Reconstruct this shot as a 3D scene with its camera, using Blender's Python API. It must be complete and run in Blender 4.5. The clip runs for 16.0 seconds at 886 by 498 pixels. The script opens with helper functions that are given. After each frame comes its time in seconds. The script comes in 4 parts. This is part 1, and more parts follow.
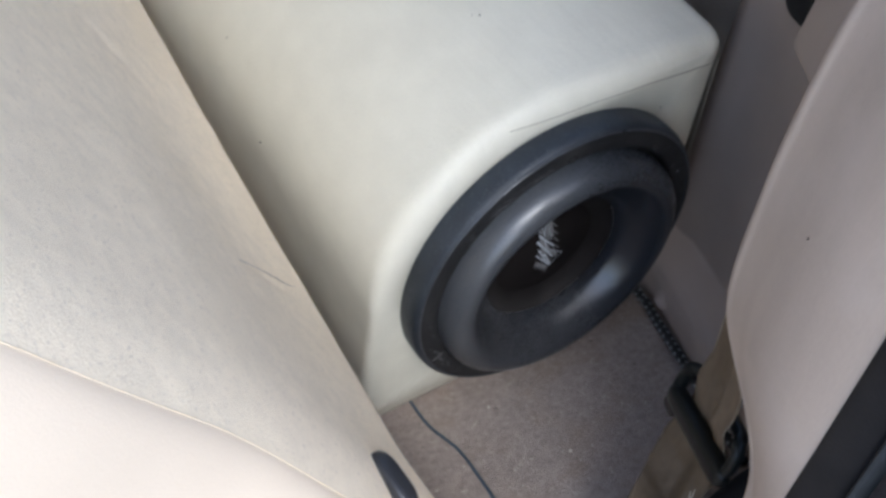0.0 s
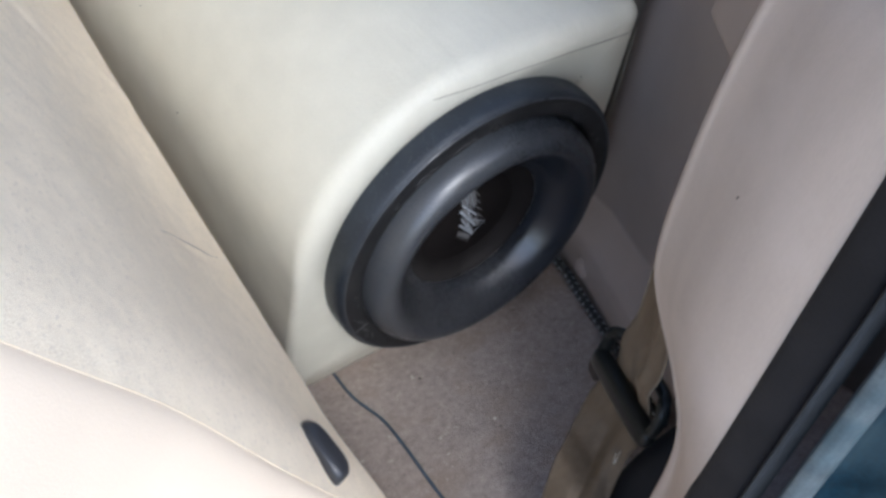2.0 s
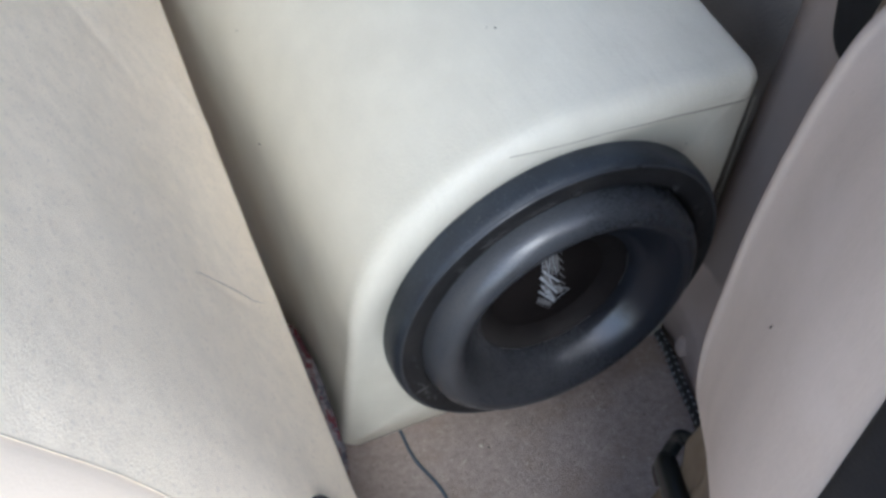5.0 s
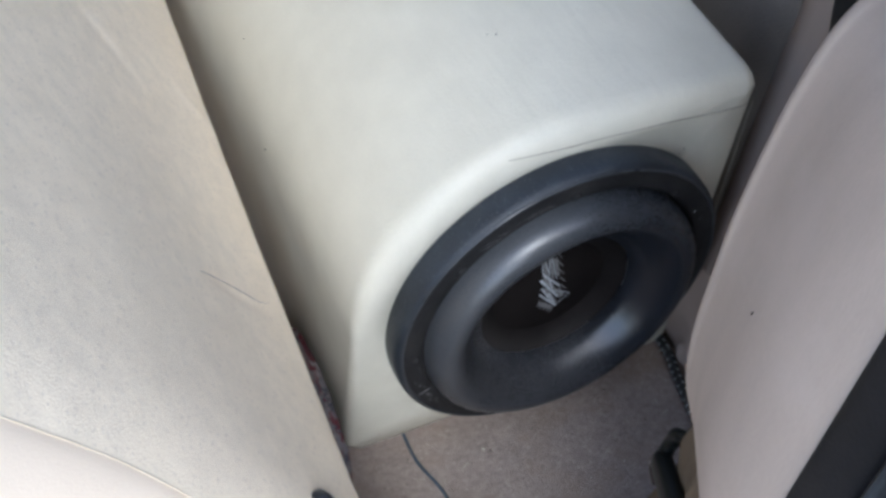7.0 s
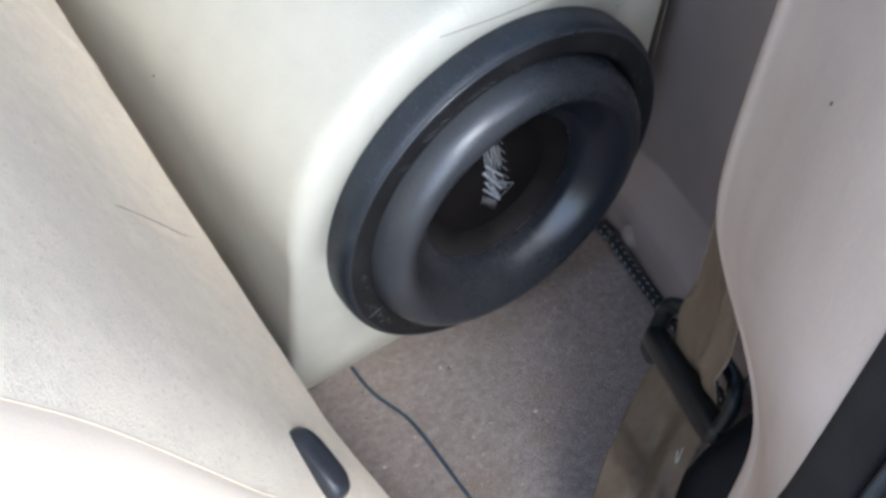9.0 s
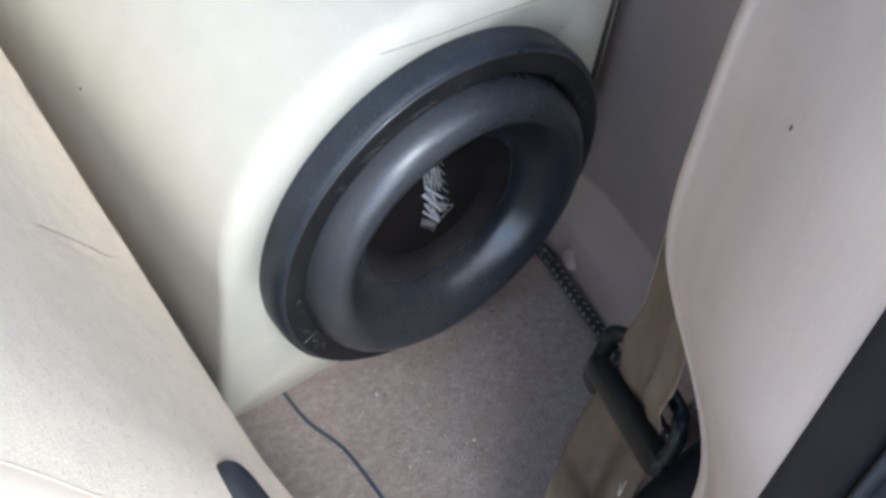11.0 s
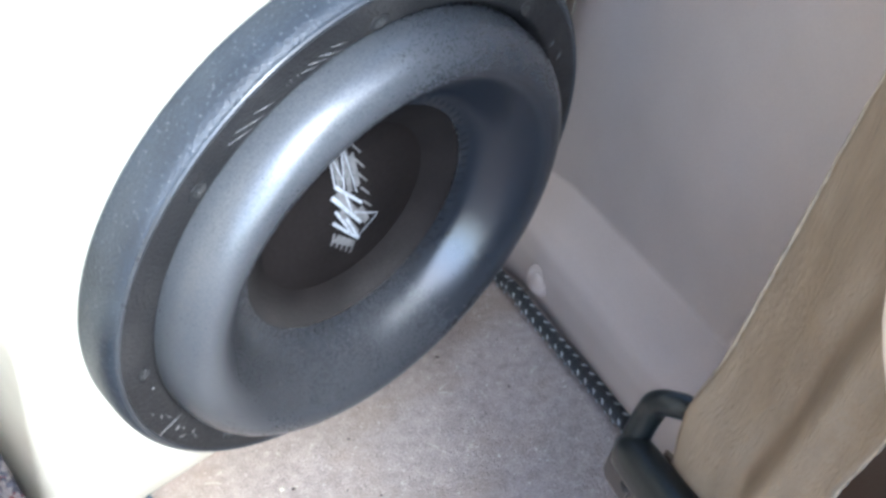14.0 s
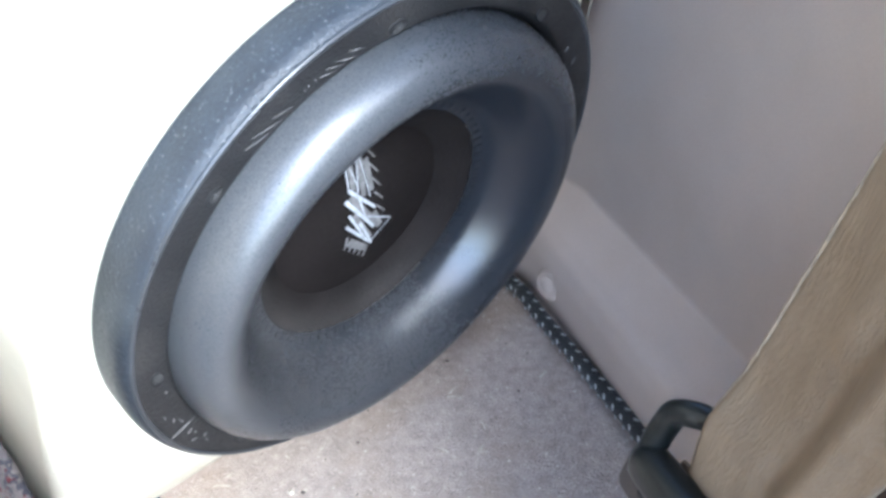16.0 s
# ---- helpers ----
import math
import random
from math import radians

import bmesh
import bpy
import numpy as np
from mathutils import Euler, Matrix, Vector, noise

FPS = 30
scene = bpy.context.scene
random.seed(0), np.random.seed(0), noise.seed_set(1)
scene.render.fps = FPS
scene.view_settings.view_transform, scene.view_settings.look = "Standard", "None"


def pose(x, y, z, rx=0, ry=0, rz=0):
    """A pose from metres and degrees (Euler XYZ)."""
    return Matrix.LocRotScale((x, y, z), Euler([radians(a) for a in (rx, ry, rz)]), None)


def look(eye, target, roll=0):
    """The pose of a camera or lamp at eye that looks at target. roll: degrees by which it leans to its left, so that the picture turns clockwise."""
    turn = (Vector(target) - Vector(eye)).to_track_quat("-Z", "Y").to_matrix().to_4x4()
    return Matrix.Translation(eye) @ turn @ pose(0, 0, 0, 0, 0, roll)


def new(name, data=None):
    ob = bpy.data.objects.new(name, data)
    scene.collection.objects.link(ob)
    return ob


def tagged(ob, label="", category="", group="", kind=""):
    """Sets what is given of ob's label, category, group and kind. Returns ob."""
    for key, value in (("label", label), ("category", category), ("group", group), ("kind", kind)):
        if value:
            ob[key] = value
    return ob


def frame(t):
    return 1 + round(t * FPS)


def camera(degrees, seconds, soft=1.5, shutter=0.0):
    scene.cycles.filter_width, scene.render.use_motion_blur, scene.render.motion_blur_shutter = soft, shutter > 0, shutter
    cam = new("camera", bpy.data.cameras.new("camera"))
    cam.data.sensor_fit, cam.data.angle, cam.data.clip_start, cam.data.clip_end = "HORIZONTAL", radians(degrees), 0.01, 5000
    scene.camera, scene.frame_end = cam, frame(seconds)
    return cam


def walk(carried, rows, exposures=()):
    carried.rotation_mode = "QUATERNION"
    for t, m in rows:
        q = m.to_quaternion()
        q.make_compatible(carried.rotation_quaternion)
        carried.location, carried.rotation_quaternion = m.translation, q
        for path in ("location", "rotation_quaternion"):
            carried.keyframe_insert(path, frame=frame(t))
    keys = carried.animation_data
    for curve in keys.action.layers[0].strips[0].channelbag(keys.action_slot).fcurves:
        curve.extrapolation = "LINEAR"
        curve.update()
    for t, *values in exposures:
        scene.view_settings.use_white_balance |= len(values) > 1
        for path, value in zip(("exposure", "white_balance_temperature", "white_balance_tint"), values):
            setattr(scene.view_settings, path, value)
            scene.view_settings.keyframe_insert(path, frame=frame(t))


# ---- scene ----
cam = camera(43.39, 16.0, soft=3.2)
# The plan below is drawn at one and a half times true size; the last lines bring it to true size.
TRUE_SIZE = 2 / 3
# seconds, eye (x, y, z), yaw, pitch, roll in degrees
PATH = [
    (0.0, -0.3312, -0.5263, 0.9911, -37.57, -48.55, 6.64),
    (0.5, -0.3399, -0.5185, 0.9919, -40.65, -48.76, 7.63),
    (1.0, -0.3558, -0.5216, 0.9821, -42.92, -49.65, 11.01),
    (1.5, -0.3657, -0.5294, 0.9849, -44.62, -49.34, 11.87),
    (2.0, -0.3443, -0.5230, 0.9837, -44.81, -48.96, 11.37),
    (2.5, -0.3249, -0.5029, 0.9843, -43.87, -50.05, 10.06),
    (3.0, -0.2920, -0.5122, 0.9710, -42.25, -48.72, 9.31),
    (3.5, -0.2080, -0.4970, 0.9650, -30.73, -50.40, 7.93),
    (4.0, -0.2128, -0.5141, 0.9644, -31.48, -48.86, 7.16),
    (4.2, -0.2207, -0.5081, 0.9587, -31.48, -49.02, 7.22),
    (6.3, -0.2296, -0.5233, 0.9540, -30.54, -47.93, 6.33),
    (6.5, -0.2289, -0.5308, 0.9536, -30.76, -47.68, 5.79),
    (7.0, -0.2276, -0.5298, 0.9588, -30.16, -48.16, 6.42),
    (7.5, -0.2288, -0.5292, 0.9530, -29.22, -48.63, 5.86),
    (8.0, -0.2267, -0.5186, 0.9124, -33.07, -49.54, 6.59),
    (8.5, -0.2372, -0.4830, 0.8627, -39.55, -50.30, 6.66),
    (8.7, -0.2586, -0.4788, 0.8621, -40.66, -50.07, 5.61),
    (10.8, -0.2576, -0.4760, 0.8610, -42.55, -49.32, 7.88),
    (11.0, -0.2469, -0.4631, 0.8433, -45.35, -48.54, 9.75),
    (11.2, -0.2093, -0.4292, 0.7734, -48.28, -47.62, 10.16),
    (11.5, -0.1602, -0.3752, 0.6838, -50.76, -48.24, 10.20),
    (11.7, -0.1293, -0.3493, 0.6482, -51.31, -47.69, 11.07),
    (12.0, -0.1110, -0.3086, 0.6116, -51.99, -47.38, 10.81),
    (12.5, -0.1059, -0.3057, 0.6061, -51.56, -48.17, 10.15),
    (13.0, -0.1105, -0.3156, 0.6179, -50.73, -46.78, 9.99),
    (13.5, -0.1103, -0.3182, 0.6196, -51.77, -46.90, 10.73),
    (14.0, -0.1090, -0.3194, 0.6220, -51.54, -46.71, 11.16),
    (14.5, -0.1090, -0.3164, 0.6221, -51.24, -46.73, 11.31),
    (15.0, -0.1081, -0.3146, 0.6204, -51.31, -46.68, 11.21),
    (15.5, -0.1110, -0.3121, 0.6207, -51.69, -46.86, 11.56),
    (16.0, -0.1117, -0.3117, 0.6222, -51.53, -46.79, 11.58),
]

def aim(x, y, z, yaw, pitch, roll):
    a, b = radians(yaw), radians(pitch)
    ahead = Vector((-math.sin(a) * math.cos(b), math.cos(a) * math.cos(b), math.sin(b)))
    eye = Vector((x, y, z)) * TRUE_SIZE
    return look(eye, eye + ahead, roll)


EXPOSURES = [(0.0, 1.44, 5660, 8), (2.0, 1.58, 5660, 8), (3.0, 1.66, 5600, 8), (3.5, 1.55, 5500, 7), (7.5, 1.50, 5500, 7), (8.0, 1.56, 5500, 7), (8.5, 1.78, 5500, 7), (10.8, 1.78, 5500, 7), (11.2, 2.12, 5500, 7), (11.7, 2.98, 5450, 7), (12.2, 3.50, 5380, 4), (16.0, 3.54, 5380, 4)]
walk(cam, [(r[0], aim(*r[1:])) for r in PATH], EXPOSURES)

# ---------------------------------------------------------------- light
world = bpy.data.worlds.new("sky")
scene.world = world
world.use_nodes = True
wt = world.node_tree
sky = wt.nodes.new("ShaderNodeTexSky")
sky.sky_type = "NISHITA"
sky.sun_disc = False
sky.sun_elevation = radians(48)
sky.sun_rotation = radians(197)
sky.air_density, sky.dust_density, sky.ozone_density = 0.9, 2.2, 1.0
wt.links.new(sky.outputs[0], wt.nodes["Background"].inputs[0])
wt.nodes["Background"].inputs[1].default_value = 0.140

sun = new("sun", bpy.data.lights.new("sun", "SUN"))
sun.data.energy = 0.42
sun.data.angle = radians(12)
sun.data.color = (1.0, 0.965, 0.91)
sun.matrix_world = look((0, 0, 0), (0.31, 0.53, -0.79))


# ---------------------------------------------------------------- materials
def material(name, base, rough=0.6, metal=0.0, bump=0.0, bump_scale=400.0, vary=0.12, vary_scale=14.0, stretch=(1, 1, 1),
             spec=0.5, coat=0.0, sheen=0.0, fleck=None, fleck_scale=300.0, fleck_cut=0.68, stain=None, stain_scale=9.0, rvar=0.1):
    """Principled surface with cloudy variation, fine grain, optional flecks, stains and relief."""
    m = bpy.data.materials.new(name)
    m.use_nodes = True
    t = m.node_tree
    n, lk = t.nodes, t.links
    b = n["Principled BSDF"]
    b.inputs["Metallic"].default_value = metal
    b.inputs["Specular IOR Level"].default_value = spec
    b.inputs["Coat Weight"].default_value = coat
    b.inputs["Sheen Weight"].default_value = sheen
    co = n.new("ShaderNodeTexCoord")
    mp = n.new("ShaderNodeMapping")
    mp.inputs["Scale"].default_value = stretch
    lk.new(co.outputs["Object"], mp.inputs["Vector"])

    def noise_tex(scale, detail=5.0, vec=mp.outputs[0]):
        x = n.new("ShaderNodeTexNoise")
        x.inputs["Scale"].default_value = scale
        x.inputs["Detail"].default_value = detail
        lk.new(vec, x.inputs["Vector"])
        return x.outputs["Fac"]

    def ramp(fac, a, c, ca, cc):
        r = n.new("ShaderNodeValToRGB")
        r.color_ramp.elements[0].position, r.color_ramp.elements[1].position = a, c
        r.color_ramp.elements[0].color, r.color_ramp.elements[1].color = (*ca, 1), (*cc, 1)
        lk.new(fac, r.inputs[0])
        return r.outputs[0]

    def mix(fac, a, c, kind="MIX"):
        x = n.new("ShaderNodeMix")
        x.data_type, x.blend_type = "RGBA", kind
        if isinstance(fac, float):
            x.inputs[0].default_value = fac
        else:
            lk.new(fac, x.inputs[0])
        lk.new(a, x.inputs[6])
        lk.new(c, x.inputs[7])
        return x.outputs[2]

    lo, hi = [v * (1 - vary) for v in base], [min(1, v * (1 + vary)) for v in base]
    col = ramp(noise_tex(vary_scale), 0.3, 0.7, lo, hi)
    grain = ramp(noise_tex(bump_scale, 2.0), 0.25, 0.75, [1 - vary] * 3, [1 + 0 * vary] * 3)
    col = mix(1.0, col, grain, "MULTIPLY")
    if stain:
        f = ramp(noise_tex(stain_scale, 7.0, co.outputs["Object"]), 0.52, 0.72, (0, 0, 0), (0.75, 0.75, 0.75))
        rgb = n.new("ShaderNodeRGB")
        rgb.outputs[0].default_value = (*stain, 1)
        col = mix(f, col, rgb.outputs[0])
    if fleck:
        f = ramp(noise_tex(fleck_scale, 3.0), fleck_cut, fleck_cut + 0.06, (0, 0, 0), (0.9, 0.9, 0.9))
        rgb = n.new("ShaderNodeRGB")
        rgb.outputs[0].default_value = (*fleck, 1)
        col = mix(f, col, rgb.outputs[0])
    lk.new(col, b.inputs["Base Color"])
    rr = n.new("ShaderNodeMapRange")
    rr.inputs["To Min"].default_value, rr.inputs["To Max"].default_value = max(0.03, rough - rvar), min(1, rough + rvar)
    lk.new(noise_tex(vary_scale * 2.3), rr.inputs["Value"])
    lk.new(rr.outputs[0], b.inputs["Roughness"])
    if bump:
        bp = n.new("ShaderNodeBump")
        bp.inputs["Strength"].default_value = bump
        bp.inputs["Distance"].default_value = 0.0015
        lk.new(noise_tex(bump_scale, 3.0), bp.inputs["Height"])
        lk.new(bp.outputs[0], b.inputs["Normal"])
    return m


M_CREAM = material("cream_vinyl", (0.60, 0.577, 0.475), 0.52, bump=0.22, bump_scale=420, vary=0.04, vary_scale=24, stretch=(1.2, 0.9, 1.2), stain=(0.56, 0.53, 0.43), stain_scale=6, rvar=0.05)


def creases(m, turn, scale, strength):
    """Long shallow creases laid over the surface's own grain."""
    n, lk = m.node_tree.nodes, m.node_tree.links
    b = n["Principled BSDF"]
    old = b.inputs["Normal"].links[0].from_socket
    co = n.new("ShaderNodeTexCoord")
    mp = n.new("ShaderNodeMapping")
    mp.inputs["Rotation"].default_value = turn
    mp.inputs["Scale"].default_value = scale
    lk.new(co.outputs["Object"], mp.inputs["Vector"])
    x = n.new("ShaderNodeTexNoise")
    x.inputs["Scale"].default_value, x.inputs["Detail"].default_value = 1.0, 2.0
    lk.new(mp.outputs[0], x.inputs["Vector"])
    bp = n.new("ShaderNodeBump")
    bp.inputs["Strength"].default_value = strength
    bp.inputs["Distance"].default_value = 0.006
    lk.new(x.outputs["Fac"], bp.inputs["Height"])
    lk.new(old, bp.inputs["Normal"])
    lk.new(bp.outputs[0], b.inputs["Normal"])


creases(M_CREAM, (0, 0, radians(38)), (60, 9, 12), 0.10)
M_SEAM = material("seam_shadow_thread", (0.30, 0.28, 0.22), 0.8, vary=0.15)
M_RUBBER = material("black_rubber_ring", (0.022, 0.028, 0.036), 0.46, bump=0.3, bump_scale=520, vary=0.35, vary_scale=20, fleck=(0.11, 0.112, 0.112), fleck_scale=520, fleck_cut=0.65, stain=(0.036, 0.042, 0.047), stain_scale=26, spec=0.45)
M_LIP = material("smooth_rubber_lip", (0.040, 0.043, 0.047), 0.3, vary=0.2, vary_scale=30, rvar=0.08)
M_FLANGE = material("dusty_gasket_rubber", (0.0165, 0.0160, 0.0160), 0.6, bump=0.4, bump_scale=500, vary=0.3, vary_scale=30, fleck=(0.06, 0.056, 0.052), fleck_scale=420, fleck_cut=0.67, stain=(0.028, 0.026, 0.024), stain_scale=30, spec=0.35)
M_SURROUND = material("satin_rubber_surround", (0.0115, 0.0148, 0.020), 0.24, bump=0.06, bump_scale=1500, vary=0.05, vary_scale=30, rvar=0.02, spec=0.7)


def dust_band(m, centre, r0, r1, colour, amount=1.0, side=None, reach=(-1.0, 1.0), grain_scale=900, inner=None):
    """Grainy dust in a band round a centre in the x-z plane, full from radius r0 to r1, on one side of it where a side is named."""
    n, lk = m.node_tree.nodes, m.node_tree.links
    b = n["Principled BSDF"]
    old = b.inputs["Base Color"].links[0].from_socket

    def calc(kind, a, c):
        x = n.new("ShaderNodeMath")
        x.operation, x.use_clamp = kind, True
        lk.new(a, x.inputs[0])
        if isinstance(c, float):
            x.inputs[1].default_value = c
        else:
            lk.new(c, x.inputs[1])
        return x.outputs[0]

    def span(v, a, c):
        x = n.new("ShaderNodeMapRange")
        x.interpolation_type = "SMOOTHSTEP"
        x.inputs["From Min"].default_value, x.inputs["From Max"].default_value = min(a, c), max(a, c)
        if a > c:
            x.inputs["To Min"].default_value, x.inputs["To Max"].default_value = 1.0, 0.0
        lk.new(v, x.inputs["Value"])
        return x.outputs[0]

    def cloud(scale, detail):
        x = n.new("ShaderNodeTexNoise")
        x.inputs["Scale"].default_value, x.inputs["Detail"].default_value = scale, detail
        lk.new(co.outputs["Object"], x.inputs["Vector"])
        return x.outputs["Fac"]

    co = n.new("ShaderNodeTexCoord")
    mp = n.new("ShaderNodeMapping")
    mp.inputs["Location"].default_value = (-centre[0], 0, -centre[1])
    lk.new(co.outputs["Object"], mp.inputs["Vector"])
    flat = n.new("ShaderNodeVectorMath")
    flat.operation = "MULTIPLY"
    flat.inputs[1].default_value = (1, 0, 1)
    lk.new(mp.outputs[0], flat.inputs[0])
    ln = n.new("ShaderNodeVectorMath")
    ln.operation = "LENGTH"
    lk.new(flat.outputs[0], ln.inputs[0])
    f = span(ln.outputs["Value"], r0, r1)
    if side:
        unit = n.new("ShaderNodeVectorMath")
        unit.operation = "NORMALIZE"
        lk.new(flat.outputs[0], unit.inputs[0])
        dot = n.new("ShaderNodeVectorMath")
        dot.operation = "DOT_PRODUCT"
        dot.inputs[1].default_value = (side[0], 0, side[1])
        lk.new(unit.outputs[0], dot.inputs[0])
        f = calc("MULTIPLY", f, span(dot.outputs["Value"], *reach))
    if inner:
        f = calc("MULTIPLY", f, span(ln.outputs["Value"], *inner))
    grain = calc("ADD", calc("MULTIPLY", span(cloud(grain_scale, 2), 0.2, 0.8), 0.7), 0.3)
    f = calc("MULTIPLY", f, grain)
    f = calc("MULTIPLY", f, span(cloud(7, 2), 0.1, 0.62))
    f = calc("MULTIPLY", f, amount)
    mx = n.new("ShaderNodeMix")
    mx.data_type = "RGBA"
    lk.new(f, mx.inputs[0])
    lk.new(old, mx.inputs[6])
    mx.inputs[7].default_value = (*colour, 1)
    lk.new(mx.outputs[2], b.inputs["Base Color"])
    # dust dulls the gloss
    rough = b.inputs["Roughness"].links[0].from_socket
    x = n.new("ShaderNodeMix")
    lk.new(calc("MULTIPLY", f, 0.2), x.inputs[0])
    lk.new(rough, x.inputs[2])
    x.inputs[3].default_value = 0.75
    lk.new(x.outputs[0], b.inputs["Roughness"])


# dust on the outer flank all round; paler to its upper left and in the bowl's low left
# the outer dust carries a little blue for the reflected sky
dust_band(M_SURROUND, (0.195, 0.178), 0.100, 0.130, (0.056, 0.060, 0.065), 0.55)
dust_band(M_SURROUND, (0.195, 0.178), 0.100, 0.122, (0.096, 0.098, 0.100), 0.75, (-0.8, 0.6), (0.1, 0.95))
dust_band(M_SURROUND, (0.195, 0.178), 0.134, 0.104, (0.072, 0.068, 0.064), 0.6, (-0.62, -0.78), (-0.35, 0.7), 1000)
M_EDGE = material("dusty_glued_edge", (0.0122, 0.0102, 0.0094), 0.85, bump=0.2, bump_scale=500, vary=0.3, vary_scale=40, spec=0.10)
dust_band(M_EDGE, (0.195, 0.178), 0.118, 0.096, (0.062, 0.057, 0.052), 0.6, (-0.62, -0.78), (-0.35, 0.7), 1000, (0.058, 0.075))
M_STITCH = material("dark_stitching_yarn", (0.006, 0.0055, 0.005), 0.7, vary=0.2, spec=0.2)
M_CONE = material("pressed_paper_cone", (0.0115, 0.0094, 0.0087), 0.8, spec=0.07, bump=0.15, bump_scale=300, vary=0.25)
M_WHITE = material("white_print", (0.42, 0.44, 0.46), 0.5, vary=0.35, vary_scale=160)
M_GREYPRINT = material("worn_grey_print", (0.17, 0.165, 0.16), 0.6, vary=0.35, vary_scale=220)
M_BOLT = material("black_oxide_steel", (0.02, 0.02, 0.02), 0.55, metal=0.0, vary=0.3, vary_scale=120)
M_DUSTFILL = material("grey_dust", (0.052, 0.051, 0.049), 0.9, bump=0.5, bump_scale=900, vary=0.35, vary_scale=300, spec=0.1)
# near-black that stands for the shade inside holes
M_HOLESHADE = material("hole_shade_black", (0.004, 0.004, 0.004), 0.8, vary=0.3)
M_CARPET = material("brown_floor_carpet", (0.40, 0.338, 0.295), 0.95, bump=1.0, bump_scale=560, vary=0.17, vary_scale=130, fleck=(0.55, 0.47, 0.41), fleck_scale=480, fleck_cut=0.62, stain=(0.33, 0.26, 0.205), stain_scale=15, spec=0.1)
M_SEATCARPET = material("beige_seat_back_carpet", (0.90, 0.770, 0.575), 0.97, bump=0.30, bump_scale=760, vary=0.05, vary_scale=60, fleck=(0.76, 0.645, 0.485), fleck_scale=300, fleck_cut=0.60, stain=(0.85, 0.725, 0.535), stain_scale=9, spec=0.05)
M_SEATVINYL = material("ivory_seat_vinyl", (0.71, 0.595, 0.455), 0.5, bump=0.15, bump_scale=700, vary=0.04, vary_scale=6)
M_PILLAR = material("taupe_pillar_plastic", (0.46, 0.382, 0.318), 0.7, bump=0.08, bump_scale=700, vary=0.075, vary_scale=16, stretch=(2, 2, 0.3), rvar=0.06, spec=0.2, fleck=(0.39, 0.32, 0.262), fleck_scale=120, fleck_cut=0.72, stain=(0.50, 0.425, 0.365), stain_scale=11)
M_TRIM = material("greyish_trim_plastic", (0.40, 0.328, 0.278), 0.75, bump=0.15, bump_scale=800, vary=0.07, vary_scale=9, spec=0.12)
M_BROWN = material("brown_trim_with_shade", (0.19, 0.138, 0.110), 0.7, bump=0.1, bump_scale=800, vary=0.1, vary_scale=12, spec=0.2)
M_WALL = material("dark_grey_wall_carpet", (0.235, 0.21, 0.185), 0.9, bump=0.6, bump_scale=400, vary=0.15, vary_scale=12, spec=0.1)
M_HEADLINER = material("headliner_cloth", (0.24, 0.22, 0.195), 0.9, bump=0.3, vary=0.06)
M_SEAL = material("black_door_seal_rubber", (0.011, 0.0105, 0.0115), 0.7, bump=0.15, bump_scale=500, vary=0.25, vary_scale=20, spec=0.25, stain=(0.018, 0.017, 0.0175), stain_scale=14)
# paler than the seal: the lip's thin highlight is put into the colour
M_SEALLIP = material("seal_lip_highlight_grey", (0.020, 0.023, 0.026), 0.5, bump=0.1, bump_scale=500, vary=0.35, vary_scale=30, spec=0.3)
# the pale grey blotches are blurred reflections put into the paint's colour
M_PAINT = material("teal_paint_with_reflections", (0.003, 0.025, 0.042), 0.5, vary=0.55, vary_scale=22, spec=0.2, rvar=0.15, stain=(0.030, 0.046, 0.052), stain_scale=11)
M_RIM = material("pale_worn_paint_edge", (0.105, 0.13, 0.138), 0.45, vary=0.3, vary_scale=50, stain=(0.035, 0.075, 0.095), stain_scale=22)
M_BELT = material("tan_seat_belt_webbing", (0.155, 0.115, 0.075), 0.66, bump=0.40, bump_scale=900, vary=0.13, vary_scale=90, stretch=(1.5, 1.5, 0.13), stain=(0.100, 0.066, 0.034), stain_scale=14, spec=0.2)
M_SELVEDGE = material("pale_worn_selvedge", (0.23, 0.185, 0.13), 0.8, vary=0.25, vary_scale=120)
M_PLASTIC = material("black_moulded_plastic", (0.009, 0.0105, 0.0100), 0.34, bump=0.1, bump_scale=600, vary=0.2, vary_scale=40, spec=0.3)
M_LUG = material("dull_brown_black_plastic", (0.045, 0.036, 0.031), 0.6, bump=0.1, bump_scale=600, vary=0.15, vary_scale=50, spec=0.3)
M_LEVER = material("satin_black_lever", (0.028, 0.029, 0.032), 0.38, bump=0.12, bump_scale=500, vary=0.15, vary_scale=60)
M_SLEEVE = material("black_braided_sleeve", (0.016, 0.018, 0.018), 0.45, bump=0.8, bump_scale=700, vary=0.3, vary_scale=100)
M_TRACER = material("white_tracer_yarn", (0.62, 0.63, 0.61), 0.6, vary=0.15, vary_scale=200)
M_WIRE = material("blue_grey_wire", (0.06, 0.09, 0.12), 0.4, vary=0.2, vary_scale=80)
M_DARKBITS = material("dark_crumbs", (0.03, 0.022, 0.018), 0.8, vary=0.4, vary_scale=200)
M_PALEBITS = material("pale_crumbs", (0.62, 0.56, 0.46), 0.8, vary=0.25, vary_scale=200)
M_THREAD = material("brown_thread", (0.30, 0.225, 0.17), 0.7, vary=0.2, vary_scale=100)
M_GROUND = material("dusty_ground", (0.22, 0.21, 0.195), 0.95, vary=0.2, vary_scale=2)


